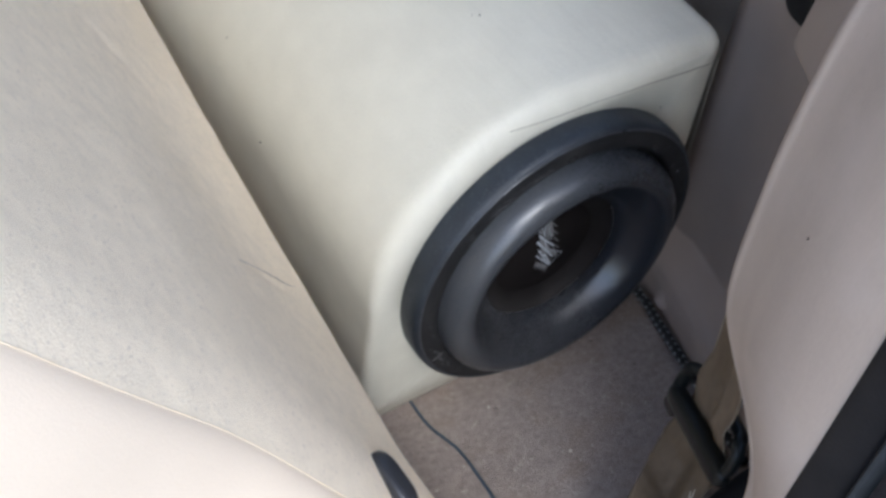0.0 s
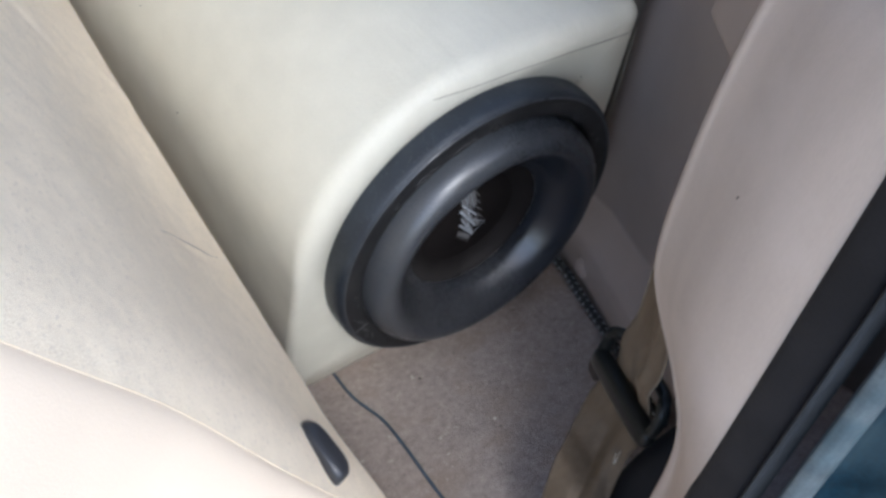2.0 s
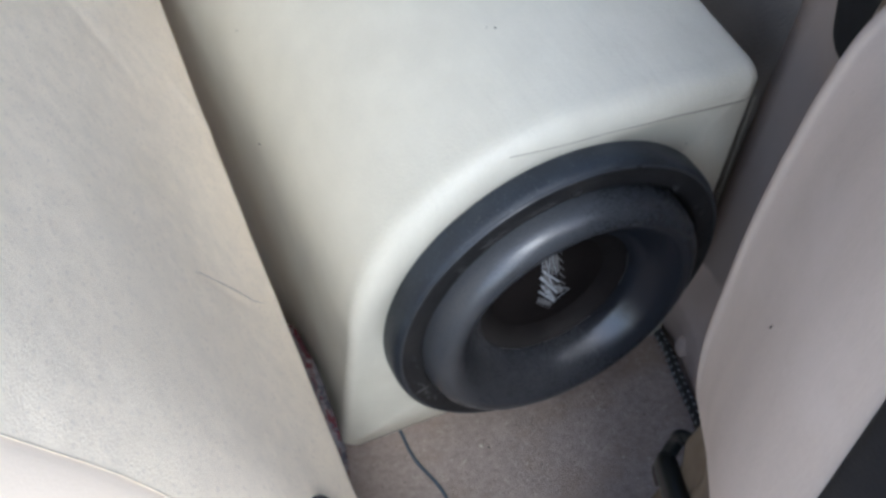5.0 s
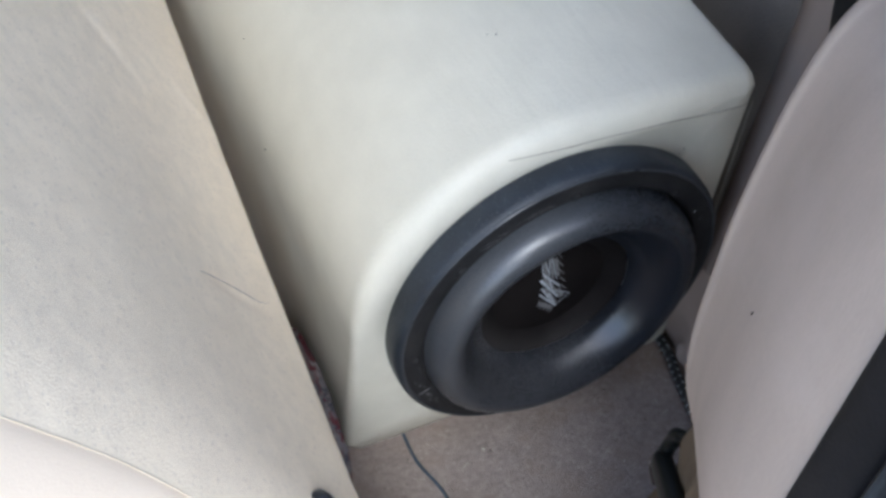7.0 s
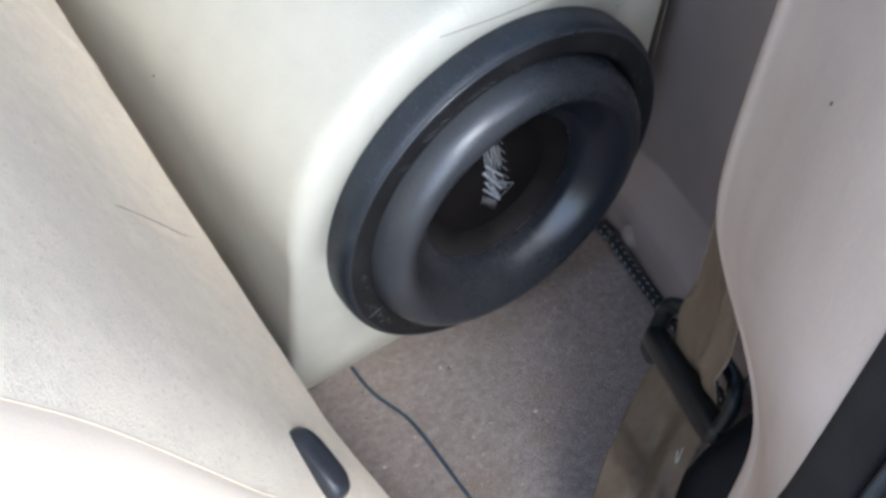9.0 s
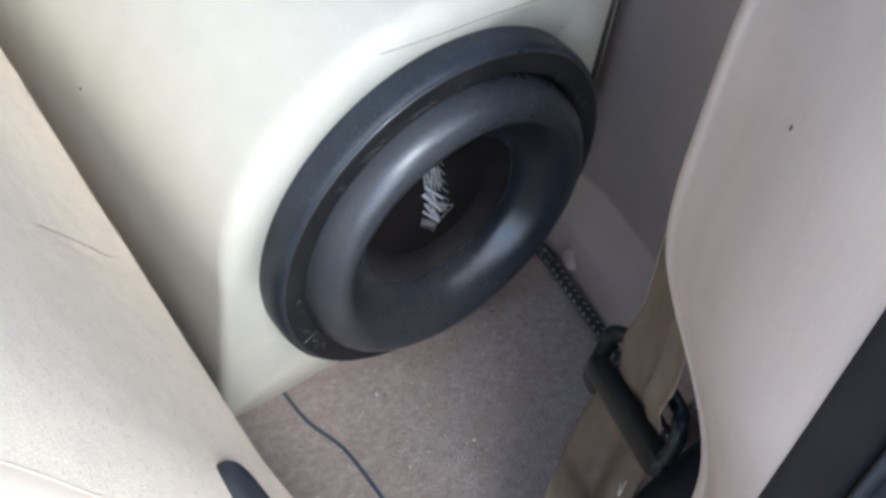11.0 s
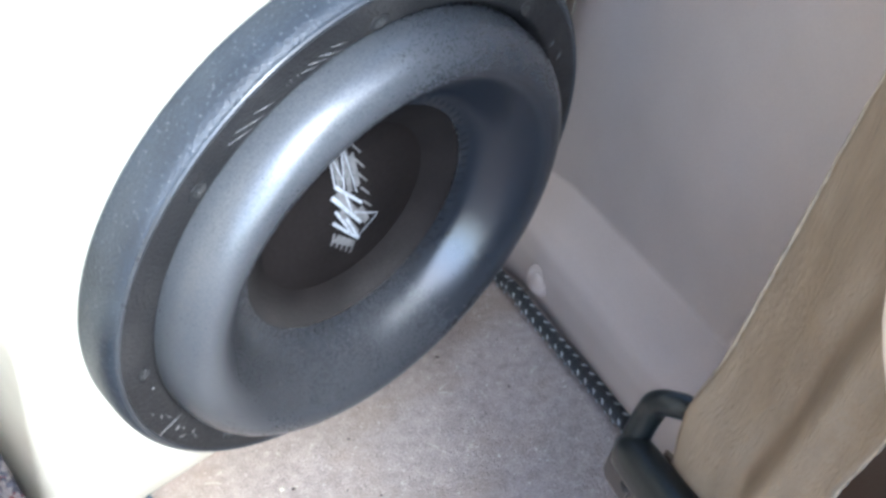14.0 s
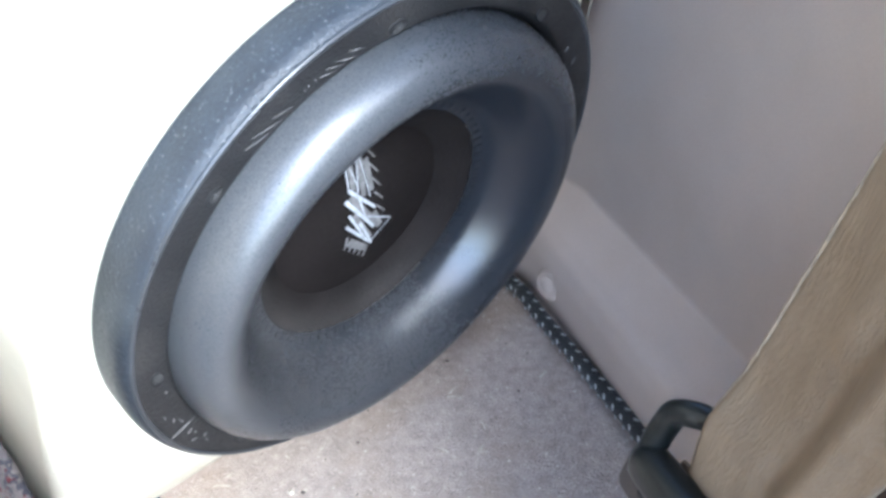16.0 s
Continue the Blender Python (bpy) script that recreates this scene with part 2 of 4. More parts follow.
def rug_material():
    m = bpy.data.materials.new("red_patterned_rug")
    m.use_nodes = True
    t = m.node_tree
    n, lk = t.nodes, t.links
    b = n["Principled BSDF"]
    b.inputs["Roughness"].default_value = 0.95
    co = n.new("ShaderNodeTexCoord")
    wob = n.new("ShaderNodeTexNoise")
    wob.inputs["Scale"].default_value = 160
    wob.inputs["Detail"].default_value = 4
    lk.new(co.outputs["Object"], wob.inputs["Vector"])
    add = n.new("ShaderNodeMix")
    add.data_type = "RGBA"
    add.inputs[0].default_value = 0.03
    lk.new(co.outputs["Object"], add.inputs[6])
    lk.new(wob.outputs["Color"], add.inputs[7])
    v = n.new("ShaderNodeTexVoronoi")
    v.inputs["Scale"].default_value = 125

    lk.new(add.outputs[2], v.inputs["Vector"])
    sep = n.new("ShaderNodeSeparateColor")
    lk.new(v.outputs["Color"], sep.inputs[0])
    r = n.new("ShaderNodeValToRGB")
    r.color_ramp.interpolation = "CONSTANT"
    for k, (p, c) in enumerate([(0.0, (0.17, 0.035, 0.045)), (0.22, (0.30, 0.27, 0.26)), (0.40, (0.10, 0.10, 0.125)), (0.56, (0.15, 0.045, 0.055)), (0.78, (0.25, 0.235, 0.24))]):
        e = r.color_ramp.elements[k] if k < 2 else r.color_ramp.elements.new(p)
        e.position, e.color = p, (*c, 1)
    lk.new(sep.outputs[0], r.inputs[0])
    lk.new(r.outputs[0], b.inputs["Base Color"])
    f = n.new("ShaderNodeTexNoise")
    f.inputs["Scale"].default_value = 500
    lk.new(co.outputs["Object"], f.inputs["Vector"])
    bp = n.new("ShaderNodeBump")
    bp.inputs["Strength"].default_value = 1.0
    bp.inputs["Distance"].default_value = 0.003
    lk.new(f.outputs["Fac"], bp.inputs["Height"])
    lk.new(bp.outputs[0], b.inputs["Normal"])
    return m


M_RUG = rug_material()


# ---------------------------------------------------------------- building helpers
def finish(bm, name, mtl, smooth=True):
    bmesh.ops.recalc_face_normals(bm, faces=bm.faces)
    me = bpy.data.meshes.new(name)
    bm.to_mesh(me)
    bm.free()
    for p in me.polygons:
        p.use_smooth = smooth
    me.materials.append(mtl)
    return me


def part(name, bm, mtl, parent=None, label="", smooth=True, bevel=0.0, angle=35):
    """Links a bmesh as one mesh object under a thing or a part."""
    ob = new(name, finish(bm, name, mtl, smooth))
    if parent:
        ob.parent = parent
    if label:
        tagged(ob, label)
    if bevel:
        bv = ob.modifiers.new("bevel", "BEVEL")
        bv.width, bv.segments, bv.limit_method, bv.angle_limit = bevel, 3, "ANGLE", radians(angle)
        bv.harden_normals = False
    return ob


def thing(name, label, category, at=(0, 0, 0), group="", kind=""):
    ob = new(name)
    ob.empty_display_size = 0.02
    ob.location = at
    return tagged(ob, label, category, group, kind)


def grid(fn, nu, nv, close_u=False):
    """A sheet of quads from fn(u, v), u and v from 0 to 1."""
    bm = bmesh.new()
    cols = nu if close_u else nu + 1
    vs = [[bm.verts.new(fn(i / nu, j / nv)) for j in range(nv + 1)] for i in range(cols)]
    for i in range(nu):
        for j in range(nv):
            k = (i + 1) % cols
            bm.faces.new((vs[i][j], vs[k][j], vs[k][j + 1], vs[i][j + 1]))
    return bm


def lathe(profile, centre, steps=96):
    """Turns (radius, y) points round the y axis at centre."""
    bm = bmesh.new()
    rings = []
    for r, y in profile:
        if r < 1e-6:
            rings.append([bm.verts.new((centre[0], centre[1] + y, centre[2]))])
        else:
            rings.append([bm.verts.new((centre[0] + r * math.cos(2 * math.pi * k / steps), centre[1] + y, centre[2] + r * math.sin(2 * math.pi * k / steps))) for k in range(steps)])
    for a, b in zip(rings, rings[1:]):
        for k in range(steps):
            q = (k + 1) % steps
            if len(b) == 1:
                bm.faces.new((a[k], a[q], b[0]))
            elif len(a) == 1:
                bm.faces.new((a[0], b[q], b[k]))
            else:
                bm.faces.new((a[k], a[q], b[q], b[k]))
    return bm


def box_bm(x0, x1, y0, y1, z0, z1, bm=None):
    bm = bm or bmesh.new()
    v = [bm.verts.new((x, y, z)) for x in (x0, x1) for y in (y0, y1) for z in (z0, z1)]
    for f in ((0, 1, 3, 2), (4, 6, 7, 5), (0, 4, 5, 1), (2, 3, 7, 6), (0, 2, 6, 4), (1, 5, 7, 3)):
        bm.faces.new([v[k] for k in f])
    return bm


def tube(points, radius, sides=10, bm=None, flat=1.0):
    """A round bar along points (Vectors), closed at the ends."""
    bm = bm or bmesh.new()
    pts = [Vector(p) for p in points]
    rings = []
    side = None
    for k, p in enumerate(pts):
        d = (pts[min(k + 1, len(pts) - 1)] - pts[max(k - 1, 0)]).normalized()
        if side is None:
            side = d.orthogonal().normalized()
        side = (side - d * side.dot(d)).normalized()
        up = d.cross(side)
        r = radius(k / (len(pts) - 1)) if callable(radius) else radius
        rings.append([bm.verts.new(p + r * (math.cos(2 * math.pi * s / sides) * side + flat * math.sin(2 * math.pi * s / sides) * up)) for s in range(sides)])
    for a, b in zip(rings, rings[1:]):
        for s in range(sides):
            q = (s + 1) % sides
            bm.faces.new((a[s], a[q], b[q], b[s]))
    bm.faces.new(rings[0])
    bm.faces.new(list(reversed(rings[-1])))
    return bm


def spline(pts, n):
    """Catmull-Rom through pts, n steps a span."""
    p = [Vector(q) for q in pts]
    p = [2 * p[0] - p[1]] + p + [2 * p[-1] - p[-2]]
    out = []
    for k in range(1, len(p) - 2):
        for s in range(n):
            t = s / n
            a, b, c, d = p[k - 1:k + 3]
            out.append(0.5 * (2 * b + (c - a) * t + (2 * a - 5 * b + 4 * c - d) * t * t + (3 * b - a - 3 * c + d) * t ** 3))
    return out + [p[-2]]


def slab(name, bm, mtl, thick, label="", category="", kind="structure", offset=1.0):
    ob = part(name, bm, mtl)
    so = ob.modifiers.new("thickness", "SOLIDIFY")
    so.thickness, so.offset = thick, offset
    return tagged(ob, label, category, kind=kind)


# ---------------------------------------------------------------- setting
FLOOR_Y = 0.02      # where the floor pan starts to rise towards the door
SLOPE = 0.3202


def floor_z(y):
    return -0.0352 if y > FLOOR_Y else -0.0352 + (FLOOR_Y - y) * SLOPE


def floor_fn(u, v):
    x = -1.80 + 2.27 * u
    y = 1.75 - 2.17 * v
    z = floor_z(y)
    z += 0.0012 * noise.noise(Vector((x * 30, y * 30, 0))) + 0.0007 * noise.noise(Vector((x * 90, y * 90, 3)))
    return (x, y, z)


slab("floor", grid(floor_fn, 220, 210), M_CARPET, 0.02, "worn brown carpet over a car floor, littered with crumbs", "floor", offset=-1.0)

# outside ground
bm = bmesh.new()
for x, y in ((-3000, -3000), (3000, -3000), (3000, 3000), (-3000, 3000)):
    bm.verts.new((x, y, -0.85))
bm.faces.new(bm.verts)
tagged(part("ground", bm, M_GROUND), "dusty bare ground round the parked vehicle", "ground", kind="structure")

# cab shell, mostly out of view; roof edge and openings are set to shape the light
slab("ceiling", grid(lambda u, v: (-1.80 + 2.30 * u, -0.20 + 1.97 * v, 1.62 + 0.07 * math.sin(math.pi * v)), 8, 12), M_HEADLINER, 0.03, "unseen cloth headliner of the cab, its edge set to shape the light", "ceiling")


def wall_with_opening(name, a, b, z0, z1, w0, w1, s0, s1, mtl, thick, label):
    """A wall from a to b (x, y), with one opening between the shares s0 and s1 of its length and the heights w0 and w1."""
    a, b = Vector((*a, 0)), Vector((*b, 0))
    side = Vector((0, 0, 1)).cross(b - a).normalized() * thick
    bm = bmesh.new()

    def block(p, q, lo, hi):
        v = [bm.verts.new((*(a.lerp(b, s) + o).xy, z)) for s in (p, q) for o in (Vector(), side) for z in (lo, hi)]
        for f in ((0, 1, 3, 2), (4, 6, 7, 5), (0, 4, 5, 1), (2, 3, 7, 6), (0, 2, 6, 4), (1, 5, 7, 3)):
            bm.faces.new([v[k] for k in f])

    block(0, 1, z0, w0)
    block(0, 1, w1, z1)
    block(0, s0, w0, w1)
    block(s1, 1, w0, w1)
    return tagged(part(name, bm, mtl, smooth=False), label, "wall", kind="structure")


wall_with_opening("wall_rear", (0.47, 1.77), (0.47, -0.40), -0.4, 1.64, 0.50, 1.20, 0.62, 0.95, M_WALL, 0.03, "dark grey cab rear wall with an unseen back opening sized for light")
wall_with_opening("wall_far_side", (-1.80, 1.77), (0.5, 1.77), -0.4, 1.64, 1.15, 1.37, 0.58, 0.72, M_WALL, 0.03, "unseen far side of the cab, its opening sized for light")
wall_with_opening("wall_front", (-1.80, -0.40), (-1.80, 1.80), -0.4, 1.64, 1.20, 1.37, 0.55, 0.85, M_WALL, 0.03, "unseen front of the cab, its opening sized for light")
bm = box_bm(-1.80, 0.06, -0.46, -0.40, -0.4, 0.0)
tagged(part("door_sill", bm, M_PAINT, bevel=0.012), "teal painted door sill below the open doorway", "door sill", kind="structure")


# rear corner trim beside the box: upright upper part, sloping ledge, rounded foot
def trim_fn(u, v):
    y = 0.052 - 0.300 * u
    prof = [(0.465, 1.0), (0.447, 0.5), (0.439, 0.30), (0.4365, 0.17), (0.4355, 0.110), (0.4352, 0.0860), (0.4335, 0.0830), (0.4170, 0.0770), (0.4000, 0.0705), (0.3915, 0.0640), (0.3885, 0.050), (0.3905, 0.026), (0.3985, 0.005), (0.405, -0.02), (0.406, -0.06)]
    k = v * (len(prof) - 1)
    i = min(int(k), len(prof) - 2)
    f = k - i
    c, h = (prof[i][n] * (1 - f) + prof[i + 1][n] * f for n in (0, 1))
    return (c + 0.45 * min(y, 0.0) + 0.1 * max(y, 0.0), y, h + floor_z(min(y, 0.02)))


TRIM = slab("corner_trim", grid(trim_fn, 16, 60), M_TRIM, 0.004, "greyish taupe moulded corner trim with a sloping ledge at its foot", "trim panel", offset=0)
bm = lathe([(0.0, -0.0028), (0.0060, -0.0027), (0.0068, -0.0018), (0.0078, -0.0026), (0.0108, -0.0020), (0.0120, 0.0), (0.0124, 0.004), (0.0130, 0.014)], (0, 0, 0), 28)
cap = part("screw_cap", bm, M_TRIM, TRIM, "round taupe screw cap")
CAP_N = Vector((-0.95, 0.14, 0.22)).normalized()
cap.matrix_local = Matrix.Translation(Vector((0.3748, -0.0315, 0.0175)) + CAP_N * 0.0028) @ Vector((0, -1, 0)).rotation_difference(CAP_N).to_matrix().to_4x4()


# brown lower trim at the outer end of the corner trim, its colour darkened for shade
slab("lower_trim", grid(lambda u, v: (0.4270 + 0.45 * (-0.243 - 0.12 * u) + 0.006 * (1 - min(1, u * 8)), -0.243 - 0.12 * u, -0.02 + 0.62 * v), 16, 10), M_BROWN, 0.004, "brown plastic lower trim behind the pillar, darkened for the shade there", "trim panel", offset=0)


# pillar trim beside the doorway: broad face towards the front, its lower part falling back
def along(pts, z):
    """Value at height z on a line through (height, value) points."""
    for (a, p), (b, q) in zip(pts, pts[1:]):
        if z <= b:
            return p + (q - p) * max(0.0, z - a) / (b - a)
    return pts[-1][1]


PILLAR_X = [(-0.2, 0.105), (0.0, 0.085), (0.1, 0.074), (0.2, 0.064), (0.25, 0.062), (0.30, 0.062), (0.34, 0.066), (0.37, 0.069), (0.389, 0.0738), (0.40, 0.079), (0.415, 0.0825), (0.43, 0.0825), (0.45, 0.0785), (0.47, 0.071), (0.52, 0.063), (0.60, 0.060),
            (0.64, 0.0625), (0.67, 0.066), (0.69, 0.070), (0.705, 0.075), (0.716, 0.083), (0.724, 0.095), (0.731, 0.115), (0.738, 0.150), (0.75, 0.21), (0.83, 0.30), (1.3, 0.5)]
PILLAR_NOSE = [(0.2, -0.077), (0.30, -0.076), (0.34, -0.074), (0.37, -0.069), (0.389, -0.057), (0.40, -0.043), (0.415, -0.026), (0.43, -0.013), (0.45, -0.005), (0.49, 0.0), (1.0, 0.0)]


def smooth_along(pts, z, h):
    return sum(w * along(pts, z + k * h) for k, w in ((-2, 0.1), (-1, 0.2), (0, 0.4), (1, 0.2), (2, 0.1)))


def pillar_fn(u, v):
    z = -0.2 + 0.80 * v / 0.5 if v < 0.5 else 0.60 + 0.16 * (v - 0.5) / 0.4 if v < 0.9 else 0.76 + 0.49 * (v - 0.9) / 0.1
    h = 0.010 if z < 0.64 else 0.004
    inner = smooth_along(PILLAR_X, z, h)
    outer = 0.030 + max(0, 0.30 - z) * 0.12
    outer += max(0.0, inner - 0.11) * 0.8 if z > 0.7 else 0.0
    nose_y = smooth_along(PILLAR_NOSE, z, h)      # the lower part stands further out
    if u < 0.20:          # return behind the inner edge
        f = u / 0.20
        return (inner + 0.022 * (1 - f) + 0.010, -0.290 + 0.006 * f + nose_y, z)
    if u < 0.38:          # rounded nose
        a = (u - 0.20) / 0.18 * math.pi / 2
        return (inner + 0.010 - 0.009 * math.sin(a), -0.284 - 0.008 * (1 - math.cos(a)) + nose_y, z)
    f = (u - 0.38) / 0.62
    g = f * f * (3 - 2 * f)
    low = min(1.0, max(0.0, (0.50 - z) / 0.2))
    x = inner + (outer - inner) * ((0.55 * f + 0.45 * g) * (1 - low) + f ** 1.7 * low) - 0.008 * math.sin(math.pi * f) * (1 - low)
    return (x + 0.001 * (1 - f), -0.292 - 0.104 * f + nose_y * (1 - f), z)


slab("pillar_trim", grid(pillar_fn, 60, 170), M_PILLAR, 0.003, "smooth taupe plastic pillar trim beside the doorway", "pillar trim", offset=0)
speck_bm = lathe([(0.0, -0.0005), (0.0009, -0.0004), (0.0014, 0.0), (0.0, 0.0004)], (0, 0, 0), 8)
speck = part("dirt_speck", speck_bm, M_DARKBITS, bpy.data.objects["pillar_trim"], "dark speck of dirt")
speck.location = Vector(pillar_fn(0.62, 0.5006)) + Vector((-0.0018, -0.0010, 0))

# door seal and painted jamb outside it
seal = thing("door_seal", "black rubber weatherstrip along the door opening", "door seal")


def strip(prof, z0=-0.2, z1=1.45, n=24):
    def fn(u, v):
        k = u * (len(prof) - 1)
        i = min(int(k), len(prof) - 2)
        f = k - i
        z = z0 + (z1 - z0) * v
        back = max(0, 0.30 - z) * 0.12
        return (prof[i][0] * (1 - f) + prof[i + 1][0] * f + back, prof[i][1] * (1 - f) + prof[i + 1][1] * f, z)
    return grid(fn, (len(prof) - 1) * 3, n)


part("seal_base", strip([(0.046, -0.389), (0.030, -0.3930), (0.0265, -0.3975), (0.0255, -0.4055), (0.0260, -0.4185), (0.028, -0.4220), (0.045, -0.4235)]), M_SEAL, seal)
part("seal_lip", strip([(0.040, -0.4230), (0.0240, -0.4222), (0.0225, -0.4236), (0.0240, -0.4252), (0.044, -0.4262)]), M_SEALLIP, seal, "raised outer lip, paler for its highlight line")
jamb = thing("body_side", "teal painted body side with a pale worn edge at the door jamb", "car body", kind="structure")
part("jamb_edge", strip([(0.060, -0.4325), (0.041, -0.4340), (0.0345, -0.4370), (0.0350, -0.4425), (0.039, -0.447), (0.052, -0.449)]), M_RIM, jamb, "pale worn paint edge")
part("outer_skin", strip([(0.046, -0.4482), (0.051, -0.452), (0.056, -0.460), (0.060, -0.475), (0.068, -0.495), (0.085, -0.515), (0.13, -0.530)]), M_PAINT, jamb)
# out of view; the gap left above it lights the corner trim's ledge
part("quarter_panel", strip([(0.13, -0.530), (0.30, -0.545), (0.9, -0.56)], z1=0.72), M_PAINT, jamb, "unseen teal panel, kept low to let light onto the trim ledge")

# ---------------------------------------------------------------- loudspeaker box
W_BOX, Z0, Z1, R_SH = 0.378, -0.0352, 0.374, 0.195
CX, CZ = 0.195, 0.178


def box_outline(inset):
    """Upright outline of the box: square on the wall side, one big round shoulder towards the seat."""
    i = inset
    pts = []

    def arc(cx, cz, r, a0, a1, n):
        for k in range(n + 1):
            a = radians(a0 + (a1 - a0) * k / n)
            pts.append((cx + max(r - i, 0.0005) * math.cos(a), cz + max(r - i, 0.0005) * math.sin(a)))

    arc(0.022, Z0 + 0.022, 0.022, 180, 270, 8)
    arc(W_BOX - 0.018, Z0 + 0.018, 0.018, -90, 0, 6)
    arc(W_BOX - 0.018, Z1 - 0.018, 0.018, 0, 90, 6)
    arc(R_SH, Z1 - R_SH, R_SH, 90, 180, 26)
    return pts


def box_mesh():
    bm = bmesh.new()
    rings = []
    depth = 1.05
    for inset, y in [(0.024, 0.0), (0.0165, 0.0008), (0.0095, 0.0036), (0.004, 0.0085), (0.001, 0.0155), (0.0, 0.024), (0.0, 0.2), (0.0, 0.5), (0.0, depth)]:
        ring = []
        for (x, z), (x1, z1) in zip(box_outline(inset), box_outline(inset * 0.2)):
            low = min(1.0, max(0.0, (0.03 - z) / 0.055))          # the face falls back a little towards the floor
            crisp = min(1.0, max(0.0, (0.28 - z) / 0.12)) * min(1.0, max(0.0, (0.07 - x) / 0.04))      # padding is thin down the seat side
            x, z = x + (x1 - x) * max(low, 0.85 * crisp), z + (z1 - z) * max(low, 0.85 * crisp)
            yy = y + 0.024 * low if y < 0.03 else y
            if y < 0.025:
                yy -= y * max(0.6 * low, 0.7 * crisp * (1 - low))
            wide = (0.009 * max(0.0, min(1.0, (0.366 - z) / 0.05)) + 0.006 * max(0.0, min(1.0, (0.33 - z) / 0.25))) * max(0.0, (x - 0.3) / (W_BOX - 0.3))
            wide += 0.005 * max(0.0, min(1.0, (0.24 - z) / 0.12)) * max(0.0, min(1.0, (0.08 - x) / 0.07))
            ring.append(bm.verts.new((x + wide + FLARE * yy * max(0, x / W_BOX), yy, z)))
        rings.append(ring)
    n = len(rings[0])
    for a, b in zip(rings, rings[1:]):
        for k in range(n):
            q = (k + 1) % n
            bm.faces.new((a[k], a[q], b[q], b[k]))
    # round cut-out for the loudspeaker
    cut = []
    for r, y in ((0.158, 0.0), (0.156, 0.02)):
        cut.append([])
        for v in rings[0]:
            d = Vector((v.co.x - CX, 0, v.co.z - CZ)).normalized()
            cut[-1].append(bm.verts.new((CX + d.x * r, y, CZ + d.z * r)))
    for a, b in ((rings[0], cut[0]), (cut[0], cut[1])):
        for k in range(n):
            q = (k + 1) % n
            bm.faces.new((a[k], b[k], b[q], a[q]))
    bm.faces.new(rings[-1])
    return bm


FLARE = 0.06
subbox = thing("subwoofer_box", "cream vinyl covered speaker box with rounded shoulder standing on the carpet", "speaker box")
part("body", box_mesh(), M_CREAM, subbox)


def face_y(inset):
    """How far the padded front edge has fallen back at a distance from the outline."""
    pts = [(0.0, 0.024), (0.001, 0.0155), (0.004, 0.0085), (0.0095, 0.0036), (0.0165, 0.0008), (0.024, 0.0), (1.0, 0.0)]
    for (p, y0), (q, y1) in zip(pts, pts[1:]):
        if inset <= q:
            return y0 + (y1 - y0) * (inset - p) / (q - p)
    return 0.0


def seam_point(f):
    x = 0.3690 - 0.236 * f
    z = 0.3425 + 0.0115 * (1 - (1 - f) ** 2) + 0.0003 * math.sin(23 * f)
    inset = Z1 - z if x > R_SH else R_SH - math.hypot(x - R_SH, z - Z1 + R_SH)
    return (x, face_y(min(inset, W_BOX - x)) + 0.0001, z)


part("seam", tube([seam_point(k / 40) for k in range(41)], lambda f: 0.00085 - 0.0004 * f, 6), M_SEAM, subbox, "stitched seam under the top edge")
part("seam", tube([(W_BOX - 0.0105 + 0.008 + 0.006 * min(1.0, max(0.0, (0.33 - z) / 0.25)), face_y(0.0105) + 0.0002, z) for z in [0.342 - 0.19 * k / 20 for k in range(21)]], 0.0005, 6), M_SEAM, subbox, "seam down the edge beside the corner trim")

for x, y, z, r in ((0.003, 0.226, 0.299, 0.0010), (0.183, 0.128, 0.3742, 0.0010), (0.176, 0.131, 0.3742, 0.0006), (0.310, -0.0002, 0.311, 0.0008), (0.306, -0.0002, 0.306, 0.0005), (0.02, 0.33, 0.2685, 0.0007)):
    if x < 0.1:
        z = Z1 - R_SH + (R_SH ** 2 - (R_SH - x) ** 2) ** 0.5
    bm = lathe([(0.0, -0.6 * r), (0.8 * r, -0.4 * r), (r, 0.1 * r), (0.0, 0.5 * r)], (0, 0, 0), 8)
    speck = part("dirt_speck", bm, M_DARKBITS, subbox, "dark speck of dirt")
    speck.location = (x, y, z)

# ---------------------------------------------------------------- loudspeaker
sub = thing("subwoofer", "black subwoofer with a thick rubber surround in the cream box", "loudspeaker")
C = (CX, 0.0, CZ)


def ring_lathe(profile):
    return lathe([(r * RK, y) for r, y in profile], RING, 128)


RING = (CX + 0.0018, 0.0, CZ + 0.0013)
RK = 1.0105
part("mounting_ring", ring_lathe([(0.150, 0.004), (0.1625, 0.004), (0.1630, -0.002), (0.1632, -0.013), (0.1629, -0.0185), (0.1620, -0.0222), (0.1606, -0.0247), (0.1590, -0.0260), (0.150, -0.0250)]), M_RUBBER, sub)
part("lip", ring_lathe([(0.1594, -0.0254), (0.1590, -0.0264), (0.1583, -0.0269), (0.1576, -0.0270), (0.1570, -0.0267), (0.1567, -0.0262), (0.1565, -0.0250)]), M_LIP, sub, "smooth raised lip inside the ring")
part("gasket", ring_lathe([(0.1570, -0.0258), (0.1550, -0.0262), (0.1400, -0.0262), (0.1380, -0.0250), (0.1340, -0.0190)]), M_FLANGE, sub, "dusty flat rubber gasket")
